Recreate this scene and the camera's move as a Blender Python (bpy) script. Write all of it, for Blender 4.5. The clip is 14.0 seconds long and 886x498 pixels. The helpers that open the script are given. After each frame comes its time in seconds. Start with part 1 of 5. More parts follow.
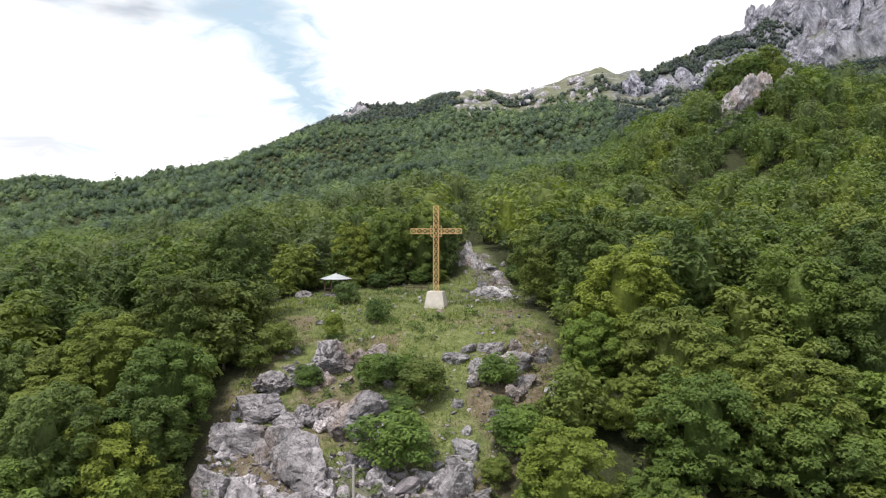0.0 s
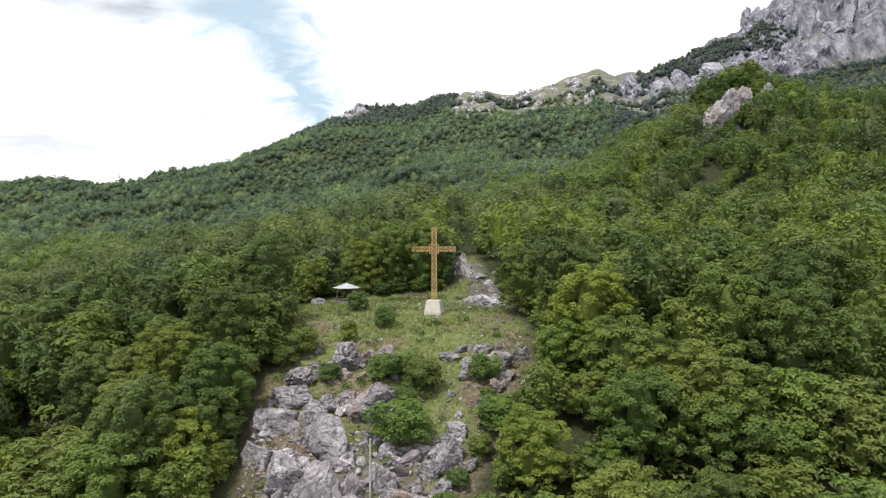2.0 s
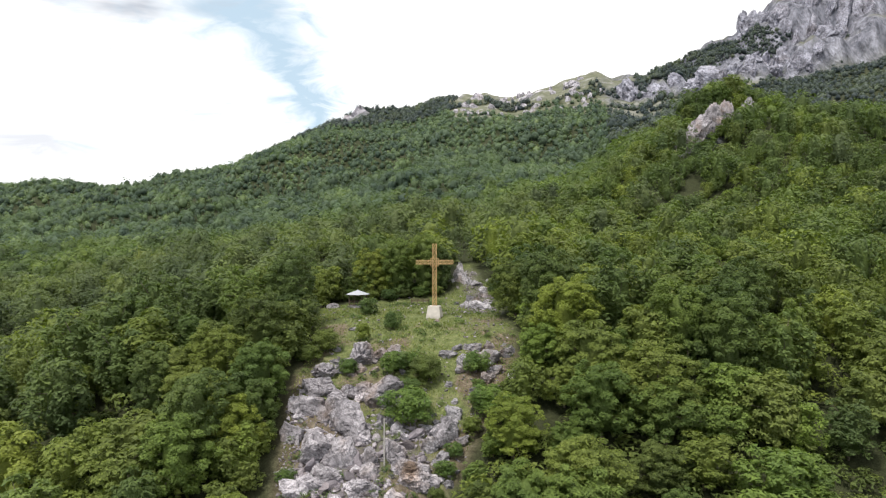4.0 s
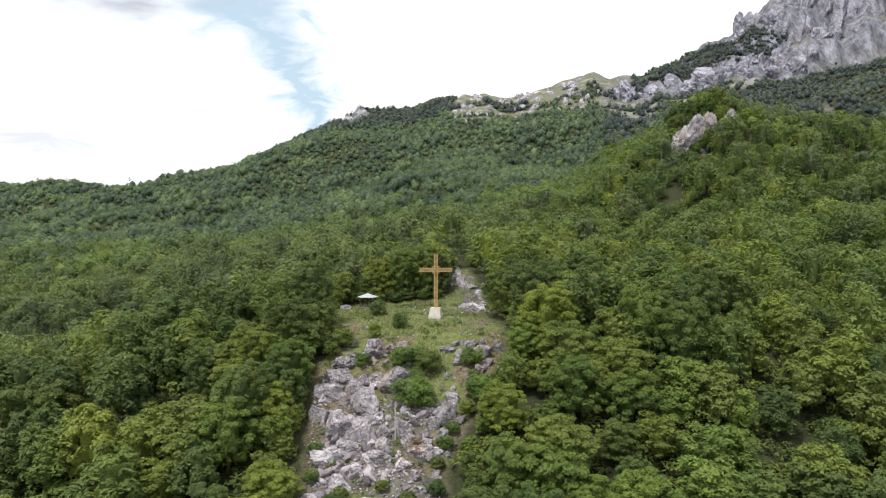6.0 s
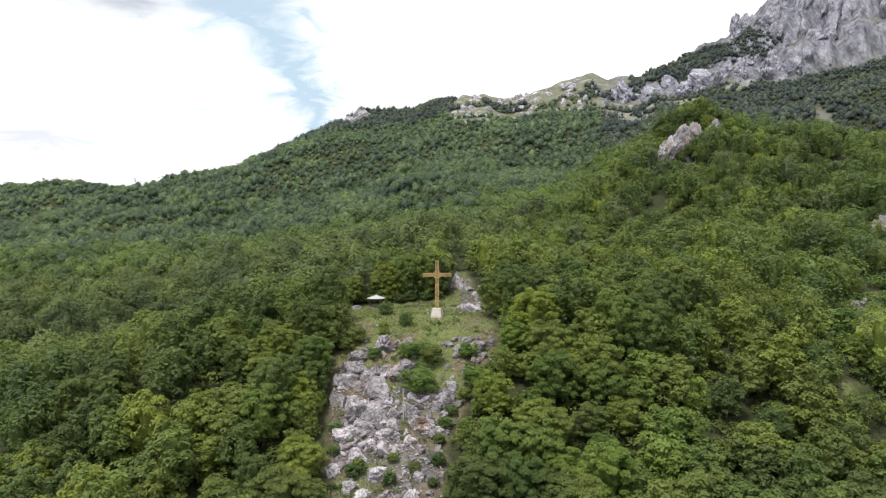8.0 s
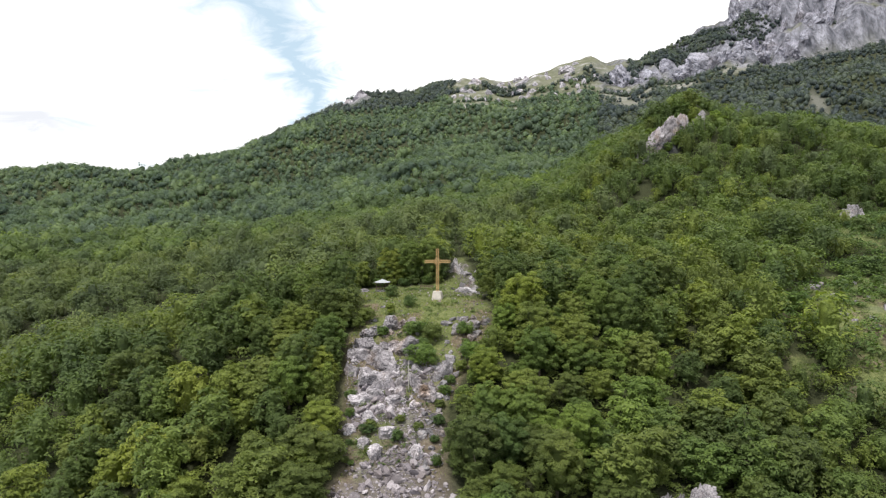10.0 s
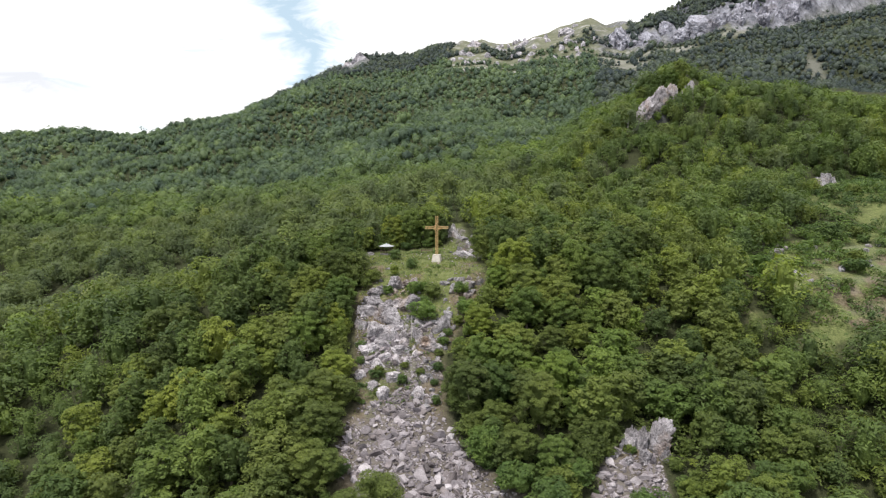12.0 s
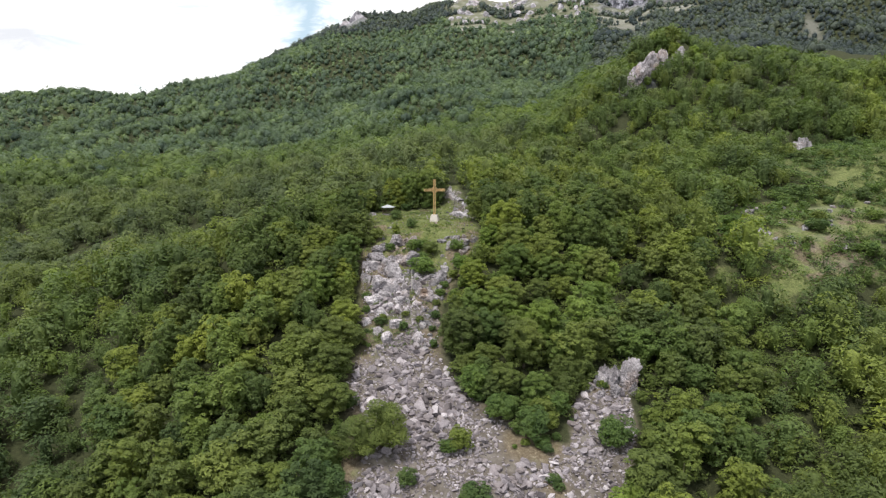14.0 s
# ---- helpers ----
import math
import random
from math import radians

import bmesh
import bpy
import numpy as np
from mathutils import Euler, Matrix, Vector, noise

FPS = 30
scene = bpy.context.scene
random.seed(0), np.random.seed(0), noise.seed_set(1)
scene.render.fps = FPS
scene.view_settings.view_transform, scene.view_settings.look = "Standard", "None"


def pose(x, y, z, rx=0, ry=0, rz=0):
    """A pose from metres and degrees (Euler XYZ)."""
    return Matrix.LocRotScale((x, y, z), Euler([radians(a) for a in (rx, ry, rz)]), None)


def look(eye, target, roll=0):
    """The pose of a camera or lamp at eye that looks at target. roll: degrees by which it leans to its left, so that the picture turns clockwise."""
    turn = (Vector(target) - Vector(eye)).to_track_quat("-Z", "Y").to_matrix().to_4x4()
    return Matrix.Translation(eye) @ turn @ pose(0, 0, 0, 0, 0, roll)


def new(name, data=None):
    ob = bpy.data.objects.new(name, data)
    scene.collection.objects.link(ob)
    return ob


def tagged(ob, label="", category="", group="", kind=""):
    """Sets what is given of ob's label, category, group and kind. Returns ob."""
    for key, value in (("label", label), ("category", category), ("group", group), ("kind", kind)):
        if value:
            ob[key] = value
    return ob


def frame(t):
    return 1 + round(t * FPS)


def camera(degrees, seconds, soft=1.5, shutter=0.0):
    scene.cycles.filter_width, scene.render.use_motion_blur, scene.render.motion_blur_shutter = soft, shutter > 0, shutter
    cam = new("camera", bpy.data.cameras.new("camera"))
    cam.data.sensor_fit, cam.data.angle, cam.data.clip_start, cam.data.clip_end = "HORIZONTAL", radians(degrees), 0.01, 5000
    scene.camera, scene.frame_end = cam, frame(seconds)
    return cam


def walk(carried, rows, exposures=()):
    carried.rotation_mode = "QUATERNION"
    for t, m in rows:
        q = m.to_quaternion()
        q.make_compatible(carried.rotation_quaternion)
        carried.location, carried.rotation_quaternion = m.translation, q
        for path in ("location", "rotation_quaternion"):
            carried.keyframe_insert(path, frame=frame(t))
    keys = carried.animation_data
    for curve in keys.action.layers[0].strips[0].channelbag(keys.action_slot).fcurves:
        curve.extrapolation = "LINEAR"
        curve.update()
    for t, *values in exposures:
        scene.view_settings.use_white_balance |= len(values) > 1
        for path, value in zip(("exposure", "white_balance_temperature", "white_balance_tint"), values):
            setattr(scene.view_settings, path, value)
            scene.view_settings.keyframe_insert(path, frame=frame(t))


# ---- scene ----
# ---------- camera and walk ----------
cam = camera(66.1, 14.0, soft=1.22)
PATH = [
    (0, 0.80, -78.77, 8.02, -1.03, 0.00),
    (0.5, 0.90, -82.02, 8.63, -1.06, -0.02),
    (1, 0.98, -85.42, 9.24, -1.08, -0.05),
    (1.5, 1.03, -88.95, 9.86, -1.10, -0.07),
    (2, 1.07, -92.59, 10.48, -1.12, -0.09),
    (2.5, 1.09, -96.35, 11.10, -1.13, -0.11),
    (3, 1.10, -100.20, 11.72, -1.13, -0.12),
    (5.5, 0.98, -120.48, 14.81, -1.30, -0.17),
    (6, 0.93, -124.67, 15.42, -1.35, -0.18),
    (6.5, 0.88, -128.88, 16.02, -1.41, -0.19),
    (7, 0.83, -133.10, 16.62, -1.48, -0.19),
    (8.6, 0.68, -146.63, 18.49, -1.56, -0.22),
    (9.1, 0.65, -150.83, 19.05, -1.78, -0.23),
    (9.5, 0.62, -154.18, 19.49, -2.34, -0.23),
    (10, 0.60, -158.34, 20.04, -3.06, -0.25),
    (10.5, 0.59, -162.47, 20.57, -3.83, -0.26),
    (11, 0.59, -166.57, 21.10, -4.63, -0.28),
    (11.5, 0.60, -170.62, 21.60, -5.40, -0.30),
    (12, 0.63, -174.63, 22.10, -6.20, -0.32),
    (12.5, 0.68, -178.60, 22.58, -7.02, -0.34),
    (13, 0.74, -182.52, 23.04, -7.87, -0.37),
    (13.5, 0.83, -186.39, 23.49, -8.70, -0.40),
    (14, 0.93, -190.20, 23.92, -9.54, -0.44),
]
walk(cam, [(t, pose(x, y, z, 90 + pitch, 0, yaw)) for t, x, y, z, pitch, yaw in PATH])

# ---------- world, sun, exposure ----------
SUN_ELEV, SUN_AZ = radians(64), radians(222)     # azimuth clockwise from +y
world = bpy.data.worlds.new("overcast_sky")
scene.world = world
world.use_nodes = True


def link(tree, a, b):
    tree.links.new(a, b)


def node(tree, kind, **values):
    n = tree.nodes.new(kind)
    for key, value in values.items():
        n.inputs[key.replace("_", " ")].default_value = value
    return n


def ramp(tree, source, stops):
    r = tree.nodes.new("ShaderNodeValToRGB")
    while len(r.color_ramp.elements) < len(stops):
        r.color_ramp.elements.new(0.5)
    for e, (at, c) in zip(r.color_ramp.elements, stops):
        e.position = at
        e.color = (c, c, c, 1) if isinstance(c, (int, float)) else (*c, 1)
    link(tree, source, r.inputs[0])
    return r.outputs[0]


def mixed(tree, factor, a, b, blend="MIX"):
    m = tree.nodes.new("ShaderNodeMix")
    m.data_type, m.blend_type = "RGBA", blend
    for socket, value in ((m.inputs[0], factor), (m.inputs[6], a), (m.inputs[7], b)):
        if isinstance(value, bpy.types.NodeSocket):
            link(tree, value, socket)
        elif isinstance(value, (int, float)):
            socket.default_value = value
        else:
            socket.default_value = (*value, 1)
    return m.outputs[2]


def build_sky():
    nt = world.node_tree
    nt.nodes.clear()
    out = nt.nodes.new("ShaderNodeOutputWorld")
    bg = nt.nodes.new("ShaderNodeBackground")
    sky = nt.nodes.new("ShaderNodeTexSky")
    sky.sky_type, sky.sun_disc = "NISHITA", False
    sky.sun_elevation, sky.sun_rotation = SUN_ELEV, SUN_AZ
    co = nt.nodes.new("ShaderNodeTexCoord")
    view = co.outputs["Generated"]

    def maths(kind, one, two=None, three=None):
        n = nt.nodes.new("ShaderNodeMath")
        n.operation = kind
        for socket, value in zip(n.inputs, (one, two, three)):
            if isinstance(value, bpy.types.NodeSocket):
                link(nt, value, socket)
            elif value is not None:
                socket.default_value = value
        return n.outputs[0]

    def along(axis, shift, scale):
        """How far a direction of the sky lies along an axis, bent by the cloud noise."""
        n = nt.nodes.new("ShaderNodeVectorMath")
        n.operation = "DOT_PRODUCT"
        link(nt, view, n.inputs[0])
        n.inputs[1].default_value = axis
        return maths("MULTIPLY", maths("ADD", n.outputs["Value"], -shift), scale)

    def clouds(scale, detail, rough, bend=0.0, squash=1.9, move=(0, 0, 0)):
        mp = node(nt, "ShaderNodeMapping", Scale=(1.0, 1.0, squash), Location=move)
        link(nt, view, mp.inputs[0])
        n = node(nt, "ShaderNodeTexNoise", Scale=scale, Detail=detail, Roughness=rough, Distortion=bend)
        link(nt, mp.outputs[0], n.inputs["Vector"])
        return n.outputs[0]

    # a long rift of pale blue between the clouds, wider above and frayed on its far side
    lower, upper = Vector((-0.170, 0.94, 0.160)).normalized(), Vector((-0.268, 0.90, 0.322)).normalized()
    way = (upper - lower).normalized()
    across = lower.cross(upper).normalized()
    run = along(way, lower.dot(way), 1 / (upper - lower).length)
    off = along(across, 0.0, 1.0)
    big, fine = clouds(5.0, 6.0, 0.55, 0.5), clouds(13.0, 6.0, 0.6, 0.8, 2.6)
    sway = maths("MULTIPLY_ADD", maths("ADD", big, -0.5), 0.12, off)
    sway = maths("MULTIPLY_ADD", maths("ADD", fine, -0.5), 0.17, sway)
    width = maths("MULTIPLY_ADD", maths("MAXIMUM", run, -0.4), 0.080, 0.056)
    rift = maths("DIVIDE", maths("ABSOLUTE", sway), maths("MAXIMUM", width, 0.004))
    rift = ramp(nt, rift, [(0.1, 1.0), (0.5, 0.55), (1.0, 0.0)])
    holes = ramp(nt, clouds(2.6, 7.0, 0.55, 0.4, 1.9, (3.1, 0.4, 0.2)), [(0.30, 1.0), (0.40, 0.0)])
    wisps = ramp(nt, clouds(9.0, 6.0, 0.6, 0.6, 3.5, (1.7, 0.0, 0.6)), [(0.30, 0.6), (0.46, 0.0)])
    blue = maths("MAXIMUM", maths("MAXIMUM", rift, holes), wisps)
    scale = nt.nodes.new("ShaderNodeVectorMath")
    scale.operation = "SCALE"
    scale.inputs["Scale"].default_value = 0.09
    link(nt, sky.outputs[0], scale.inputs[0])
    pale = mixed(nt, 0.75, scale.outputs[0], (0.56, 0.71, 0.82))
    belly = ramp(nt, clouds(3.4, 5.0, 0.5, 0.2, 3.0, (0.45, 0.2, 0.1)), [(0.30, (0.50, 0.52, 0.57)), (0.42, (1.12, 1.12, 1.12))])
    # the grey underside of a cloud bank low beside the mountain
    bank = Vector((-0.52, 0.84, 0.118)).normalized()
    side = maths("MULTIPLY_ADD", maths("ADD", big, -0.5), 0.16, along((0.85, 0.52, 0.0), bank.dot(Vector((0.85, 0.52, 0.0))), 1.0))
    rise = maths("MULTIPLY_ADD", maths("ADD", fine, -0.5), 0.07, along((0, 0, 1), bank.z, 1.0))
    near = maths("SQRT", maths("ADD", maths("POWER", maths("MULTIPLY", side, 9.0), 2.0), maths("POWER", maths("MULTIPLY", rise, 30.0), 2.0)))
    belly = mixed(nt, ramp(nt, near, [(0.2, 0.9), (1.0, 0.0)]), belly, (0.66, 0.68, 0.73))
    link(nt, mixed(nt, blue, belly, pale), bg.inputs[0])
    bg.inputs[1].default_value = 1.0
    link(nt, bg.outputs[0], out.inputs[0])


build_sky()
sun = new("sun", bpy.data.lights.new("sun", "SUN"))
sun.data.energy, sun.data.angle, sun.data.color = 3.7, radians(10), (1.0, 0.96, 0.88)
sun.matrix_world = look((0, 0, 0), (-math.sin(SUN_AZ) * math.cos(SUN_ELEV), -math.cos(SUN_AZ) * math.cos(SUN_ELEV), -math.sin(SUN_ELEV)))
scene.view_settings.exposure = 0.34


# ---------- materials ----------
def material(name, rough=0.8, spec=0.3):
    m = bpy.data.materials.new(name)
    m.use_nodes = True
    nt = m.node_tree
    nt.nodes.clear()
    out = nt.nodes.new("ShaderNodeOutputMaterial")
    b = nt.nodes.new("ShaderNodeBsdfPrincipled")
    b.inputs["Roughness"].default_value = rough
    b.inputs["Specular IOR Level"].default_value = spec
    link(nt, b.outputs[0], out.inputs[0])
    return m, nt, b


def world_noise(nt, scale, detail=4.0, rough=0.55, distortion=0.0):
    g = nt.nodes.new("ShaderNodeNewGeometry")
    n = node(nt, "ShaderNodeTexNoise", Scale=scale, Detail=detail, Roughness=rough, Distortion=distortion)
    link(nt, g.outputs["Position"], n.inputs["Vector"])
    return n.outputs[0]


def add_bump(nt, bsdf, height, strength, distance):
    b = node(nt, "ShaderNodeBump", Strength=strength, Distance=distance)
    link(nt, height, b.inputs["Height"])
    link(nt, b.outputs[0], bsdf.inputs["Normal"])


def foliage(name, dark, mid, light, patch=0.09, shine=0.25, vary=1.0, single=1.0):
    m, nt, b = material(name, 0.55, shine)
    g = nt.nodes.new("ShaderNodeNewGeometry")
    tone = ramp(nt, world_noise(nt, patch, 3.0), [(0.33, dark), (0.5, mid), (0.68, light)])
    wide = ramp(nt, world_noise(nt, 0.018, 3.0), [(0.36, (0.72, 0.78, 0.86)), (0.5, (1.0, 1.0, 1.0)), (0.64, (1.14, 1.16, 1.0))])
    tone = mixed(nt, 0.8, tone, wide, "MULTIPLY")
    each = ramp(nt, g.outputs["Random Per Island"], [(0.0, tuple(1 - vary * v for v in (0.26, 0.24, 0.2))), (0.6, (1.0, 1.0, 1.0)), (1.0, tuple(1 + vary * v for v in (0.24, 0.22, 0.06)))])
    colour = mixed(nt, 1.0, tone, each, "MULTIPLY")
    o = nt.nodes.new("ShaderNodeObjectInfo")
    t = nt.nodes.new("ShaderNodeAttribute")
    t.attribute_name = "tree"
    lot = nt.nodes.new("ShaderNodeMath")
    lot.operation = "ADD"
    link(nt, o.outputs["Random"], lot.inputs[0])
    link(nt, t.outputs["Fac"], lot.inputs[1])
    turn = nt.nodes.new("ShaderNodeMath")
    turn.operation = "FRACT"
    link(nt, lot.outputs[0], turn.inputs[0])
    own = ramp(nt, turn.outputs[0], [(0.0, (0.68, 0.74, 0.80)), (0.3, (0.90, 0.92, 0.98)), (0.65, (1.02, 1.04, 1.0)), (0.9, (1.16, 1.18, 0.98)), (1.0, (1.30, 1.26, 0.98))])
    colour = mixed(nt, single, colour, own, "MULTIPLY")
    grain = world_noise(nt, 3.2, 4.0, 0.7)
    colour = mixed(nt, 1.0, colour, ramp(nt, grain, [(0.3, 0.72), (0.7, 1.28)]), "MULTIPLY")
    add_bump(nt, b, grain, 0.8, 0.25)
    link(nt, colour, b.inputs["Base Color"])
    tr = nt.nodes.new("ShaderNodeBsdfTranslucent")
    link(nt, mixed(nt, 1.0, colour, (1.15, 1.25, 0.55), "MULTIPLY"), tr.inputs[0])
    mx = nt.nodes.new("ShaderNodeMixShader")
    mx.inputs[0].default_value = 0.34
    link(nt, b.outputs[0], mx.inputs[1])
    link(nt, tr.outputs[0], mx.inputs[2])
    out = [n for n in nt.nodes if n.type == "OUTPUT_MATERIAL"][0]
    link(nt, mx.outputs[0], out.inputs[0])
    return m


LEAF = foliage("hornbeam_leaves", (0.097, 0.124, 0.033), (0.136, 0.166, 0.040), (0.173, 0.202, 0.048), vary=0.7)
LEAF_DARK = foliage("dark_leaves", (0.077, 0.110, 0.035), (0.101, 0.138, 0.040), (0.130, 0.169, 0.045), vary=0.7)
# Distance haze is painted into these two leaf colours as extra blue.
LEAF_FAR_HAZED = foliage("hazed_beech_canopy", (0.072, 0.100, 0.066), (0.106, 0.144, 0.094), (0.145, 0.188, 0.106), 0.022, 0.15, 0.3, 1.0)
LEAF_HIGH_HAZED = foliage("hazed_high_beech_canopy", (0.057, 0.072, 0.072), (0.082, 0.098, 0.097), (0.111, 0.130, 0.110), 0.022, 0.15, 0.3, 0.9)
LEAF_LIGHT = foliage("fresh_leaves", (0.107, 0.154, 0.040), (0.137, 0.186, 0.044), (0.164, 0.213, 0.051), vary=0.7)
# Slight haze mixed into both leaf colours, greyer and bluer than the near leaves.
LEAF_MID_HAZED = foliage("hazed_upper_woods_leaves", (0.081, 0.102, 0.049), (0.115, 0.143, 0.062), (0.154, 0.183, 0.070), 0.05, 0.2, 0.5)
LEAF_YOUNG_HAZED = foliage("hazed_young_woods_leaves", (0.077, 0.107, 0.044), (0.106, 0.144, 0.053), (0.141, 0.185, 0.060), 0.045, 0.2, 0.5)
BUSH = foliage("shrub_leaves", (0.068, 0.110, 0.034), (0.095, 0.142, 0.041), (0.124, 0.171, 0.049), 0.3)


def make_rock(name, scale=1.0, warm=0.0, tone=1.0, tint=(1.0, 0.98, 1.02)):
    """Grey limestone: pale faces, darker lichen and dirt in blotches, rusty patches."""
    m, nt, b = material(name, 0.88, 0.2)
    big = world_noise(nt, 0.35 * scale, 6.0, 0.6, 0.4)
    fine = world_noise(nt, 2.6 * scale, 8.0, 0.68)
    rust = world_noise(nt, 0.16 * scale, 4.0, 0.6)
    base = ramp(nt, big, [(0.32, (0.10, 0.096, 0.098)), (0.47, (0.25, 0.24, 0.244)), (0.62, (0.40, 0.386, 0.39))])
    specks = ramp(nt, fine, [(0.32, (0.52, 0.51, 0.50)), (0.45, (0.92, 0.92, 0.92)), (0.70, (1.32, 1.32, 1.32))])
    c = mixed(nt, 1.0, mixed(nt, 0.85, base, specks, "MULTIPLY"), tint, "MULTIPLY")
    pits = world_noise(nt, 6.5 * scale, 6.0, 0.78)
    c = mixed(nt, 1.0, c, ramp(nt, pits, [(0.34, 0.6), (0.45, 0.98), (0.68, 1.16)]), "MULTIPLY")
    c = mixed(nt, ramp(nt, rust, [(0.52, 0.0), (0.70, 0.5 + warm)]), c, (0.27, 0.17, 0.10))
    g = nt.nodes.new("ShaderNodeNewGeometry")
    each = ramp(nt, g.outputs["Random Per Island"], [(0.0, 0.66 * tone), (1.0, 1.32 * tone)])
    seam = world_noise(nt, 0.9 * scale, 3.0, 0.5, 1.2)
    seams = ramp(nt, seam, [(0.455, 1.0), (0.49, 0.42), (0.51, 0.42), (0.545, 1.0)])
    c = mixed(nt, 0.75, mixed(nt, 1.0, c, each, "MULTIPLY"), seams, "MULTIPLY")
    link(nt, c, b.inputs["Base Color"])
    add_bump(nt, b, fine, 1.0, 0.3 / scale)
    return m


ROCK = make_rock("grey_limestone", 1.0, 0.0, 1.14, (1.02, 0.98, 1.03))
# The cliffs' haze is put into this limestone as a blue tint.
ROCK_FAR_HAZED = make_rock("hazed_cliff_limestone", 0.16, -0.4, 0.84, (0.95, 0.97, 1.12))
ROCK_DARK = make_rock("lichened_limestone", 1.1, 0.15, 0.68)
ROCK_PALE = make_rock("pale_crag_limestone", 0.2, -0.3, 1.12, (1.0, 0.98, 1.06))


def make_stone():
    """Broken scree: every stone its own shade of lilac grey, rusty or bleached, with fine grain."""
    m, nt, b = material("scree_stone", 0.9, 0.2)
    g = nt.nodes.new("ShaderNodeNewGeometry")
    o = nt.nodes.new("ShaderNodeObjectInfo")
    lot = nt.nodes.new("ShaderNodeMath")
    lot.operation = "ADD"
    link(nt, g.outputs["Random Per Island"], lot.inputs[0])
    link(nt, o.outputs["Random"], lot.inputs[1])
    turn = nt.nodes.new("ShaderNodeMath")
    turn.operation = "FRACT"
    link(nt, lot.outputs[0], turn.inputs[0])
    own = ramp(nt, turn.outputs[0], [(0.0, (0.11, 0.098, 0.10)), (0.2, (0.21, 0.194, 0.204)), (0.45, (0.27, 0.250, 0.268)), (0.62, (0.22, 0.196, 0.196)), (0.8, (0.33, 0.308, 0.324)), (1.0, (0.45, 0.425, 0.44))])
    grain = world_noise(nt, 9.0, 6.0, 0.7)
    wide = world_noise(nt, 0.22, 4.0, 0.6)
    c = mixed(nt, 1.0, own, ramp(nt, grain, [(0.3, 0.5), (0.5, 0.95), (0.7, 1.35)]), "MULTIPLY")
    c = mixed(nt, 1.0, c, ramp(nt, wide, [(0.35, (0.60, 0.57, 0.58)), (0.62, (1.02, 0.99, 1.02))]), "MULTIPLY")
    link(nt, c, b.inputs["Base Color"])
    add_bump(nt, b, grain, 0.8, 0.05)
    return m


STONE = make_stone()
ROCK_WHITE = make_rock("bleached_limestone", 1.0, -0.2, 1.08)


def make_ground():
    m, nt, b = material("hillside", 0.95, 0.1)
    a = nt.nodes.new("ShaderNodeAttribute")
    a.attribute_name = "cover"
    sep = nt.nodes.new("ShaderNodeSeparateColor")
    link(nt, a.outputs["Color"], sep.inputs[0])
    tuft = world_noise(nt, 1.3, 6.0, 0.7)
    patch = world_noise(nt, 0.16, 5.0, 0.6)
    grass = ramp(nt, tuft, [(0.3, (0.05, 0.064, 0.024)), (0.5, (0.100, 0.116, 0.043)), (0.72, (0.17, 0.175, 0.08))])
    dirt = ramp(nt, tuft, [(0.3, (0.07, 0.048, 0.034)), (0.55, (0.135, 0.105, 0.078)), (0.75, (0.22, 0.19, 0.155))])
    soil = nt.nodes.new("ShaderNodeAttribute")
    soil.attribute_name = "soil"
    bare = nt.nodes.new("ShaderNodeMath")
    bare.operation = "MULTIPLY_ADD"
    link(nt, soil.outputs["Fac"], bare.inputs[0])
    bare.inputs[1].default_value = 0.5
    link(nt, patch, bare.inputs[2])
    lawn = mixed(nt, ramp(nt, bare.outputs[0], [(0.58, 0.0), (0.74, 0.9)]), grass, dirt)
    # Wood floor; the shade between the crowns is put into its dark colour.
    shaded_litter = ramp(nt, tuft, [(0.3, (0.020, 0.024, 0.012)), (0.7, (0.046, 0.050, 0.024))])
    g = nt.nodes.new("ShaderNodeNewGeometry")
    stretch = node(nt, "ShaderNodeMapping", Scale=(1.0, 0.6, 0.28))
    link(nt, g.outputs["Position"], stretch.inputs[0])
    fluted = node(nt, "ShaderNodeTexNoise", Scale=0.055, Detail=8.0, Roughness=0.62, Distortion=0.4)
    link(nt, stretch.outputs[0], fluted.inputs["Vector"])
    flute = fluted.outputs[0]
    rough = flute
    # Bluish rock colours carry the painted haze over the distant cliffs.
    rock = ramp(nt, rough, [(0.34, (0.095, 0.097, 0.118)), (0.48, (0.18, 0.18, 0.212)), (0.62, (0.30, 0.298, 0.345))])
    streak = world_noise(nt, 0.5, 5.0, 0.6)
    cracks = node(nt, "ShaderNodeTexNoise", Scale=0.2, Detail=7.0, Roughness=0.6, Distortion=0.5)
    link(nt, stretch.outputs[0], cracks.inputs["Vector"])
    rock = mixed(nt, 0.8, rock, ramp(nt, cracks.outputs[0], [(0.36, 0.5), (0.5, 1.0), (0.62, 1.2)]), "MULTIPLY")
    alp = ramp(nt, world_noise(nt, 0.045, 6.0, 0.62), [(0.32, (0.086, 0.092, 0.058)), (0.54, (0.135, 0.136, 0.096)), (0.66, (0.27, 0.265, 0.255))])
    # Bed under the scree stones, darkened in colour as shade in their gaps.
    pale = ramp(nt, streak, [(0.3, (0.05, 0.043, 0.038)), (0.7, (0.17, 0.155, 0.15))])
    c = mixed(nt, sep.outputs[0], shaded_litter, lawn)
    crumbs = world_noise(nt, 7.0, 5.0, 0.75)
    c = mixed(nt, 1.0, c, ramp(nt, crumbs, [(0.34, 0.5), (0.48, 0.95), (0.64, 1.5)]), "MULTIPLY")
    c = mixed(nt, sep.outputs[1], c, alp)
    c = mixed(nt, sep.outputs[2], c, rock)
    talus = nt.nodes.new("ShaderNodeAttribute")
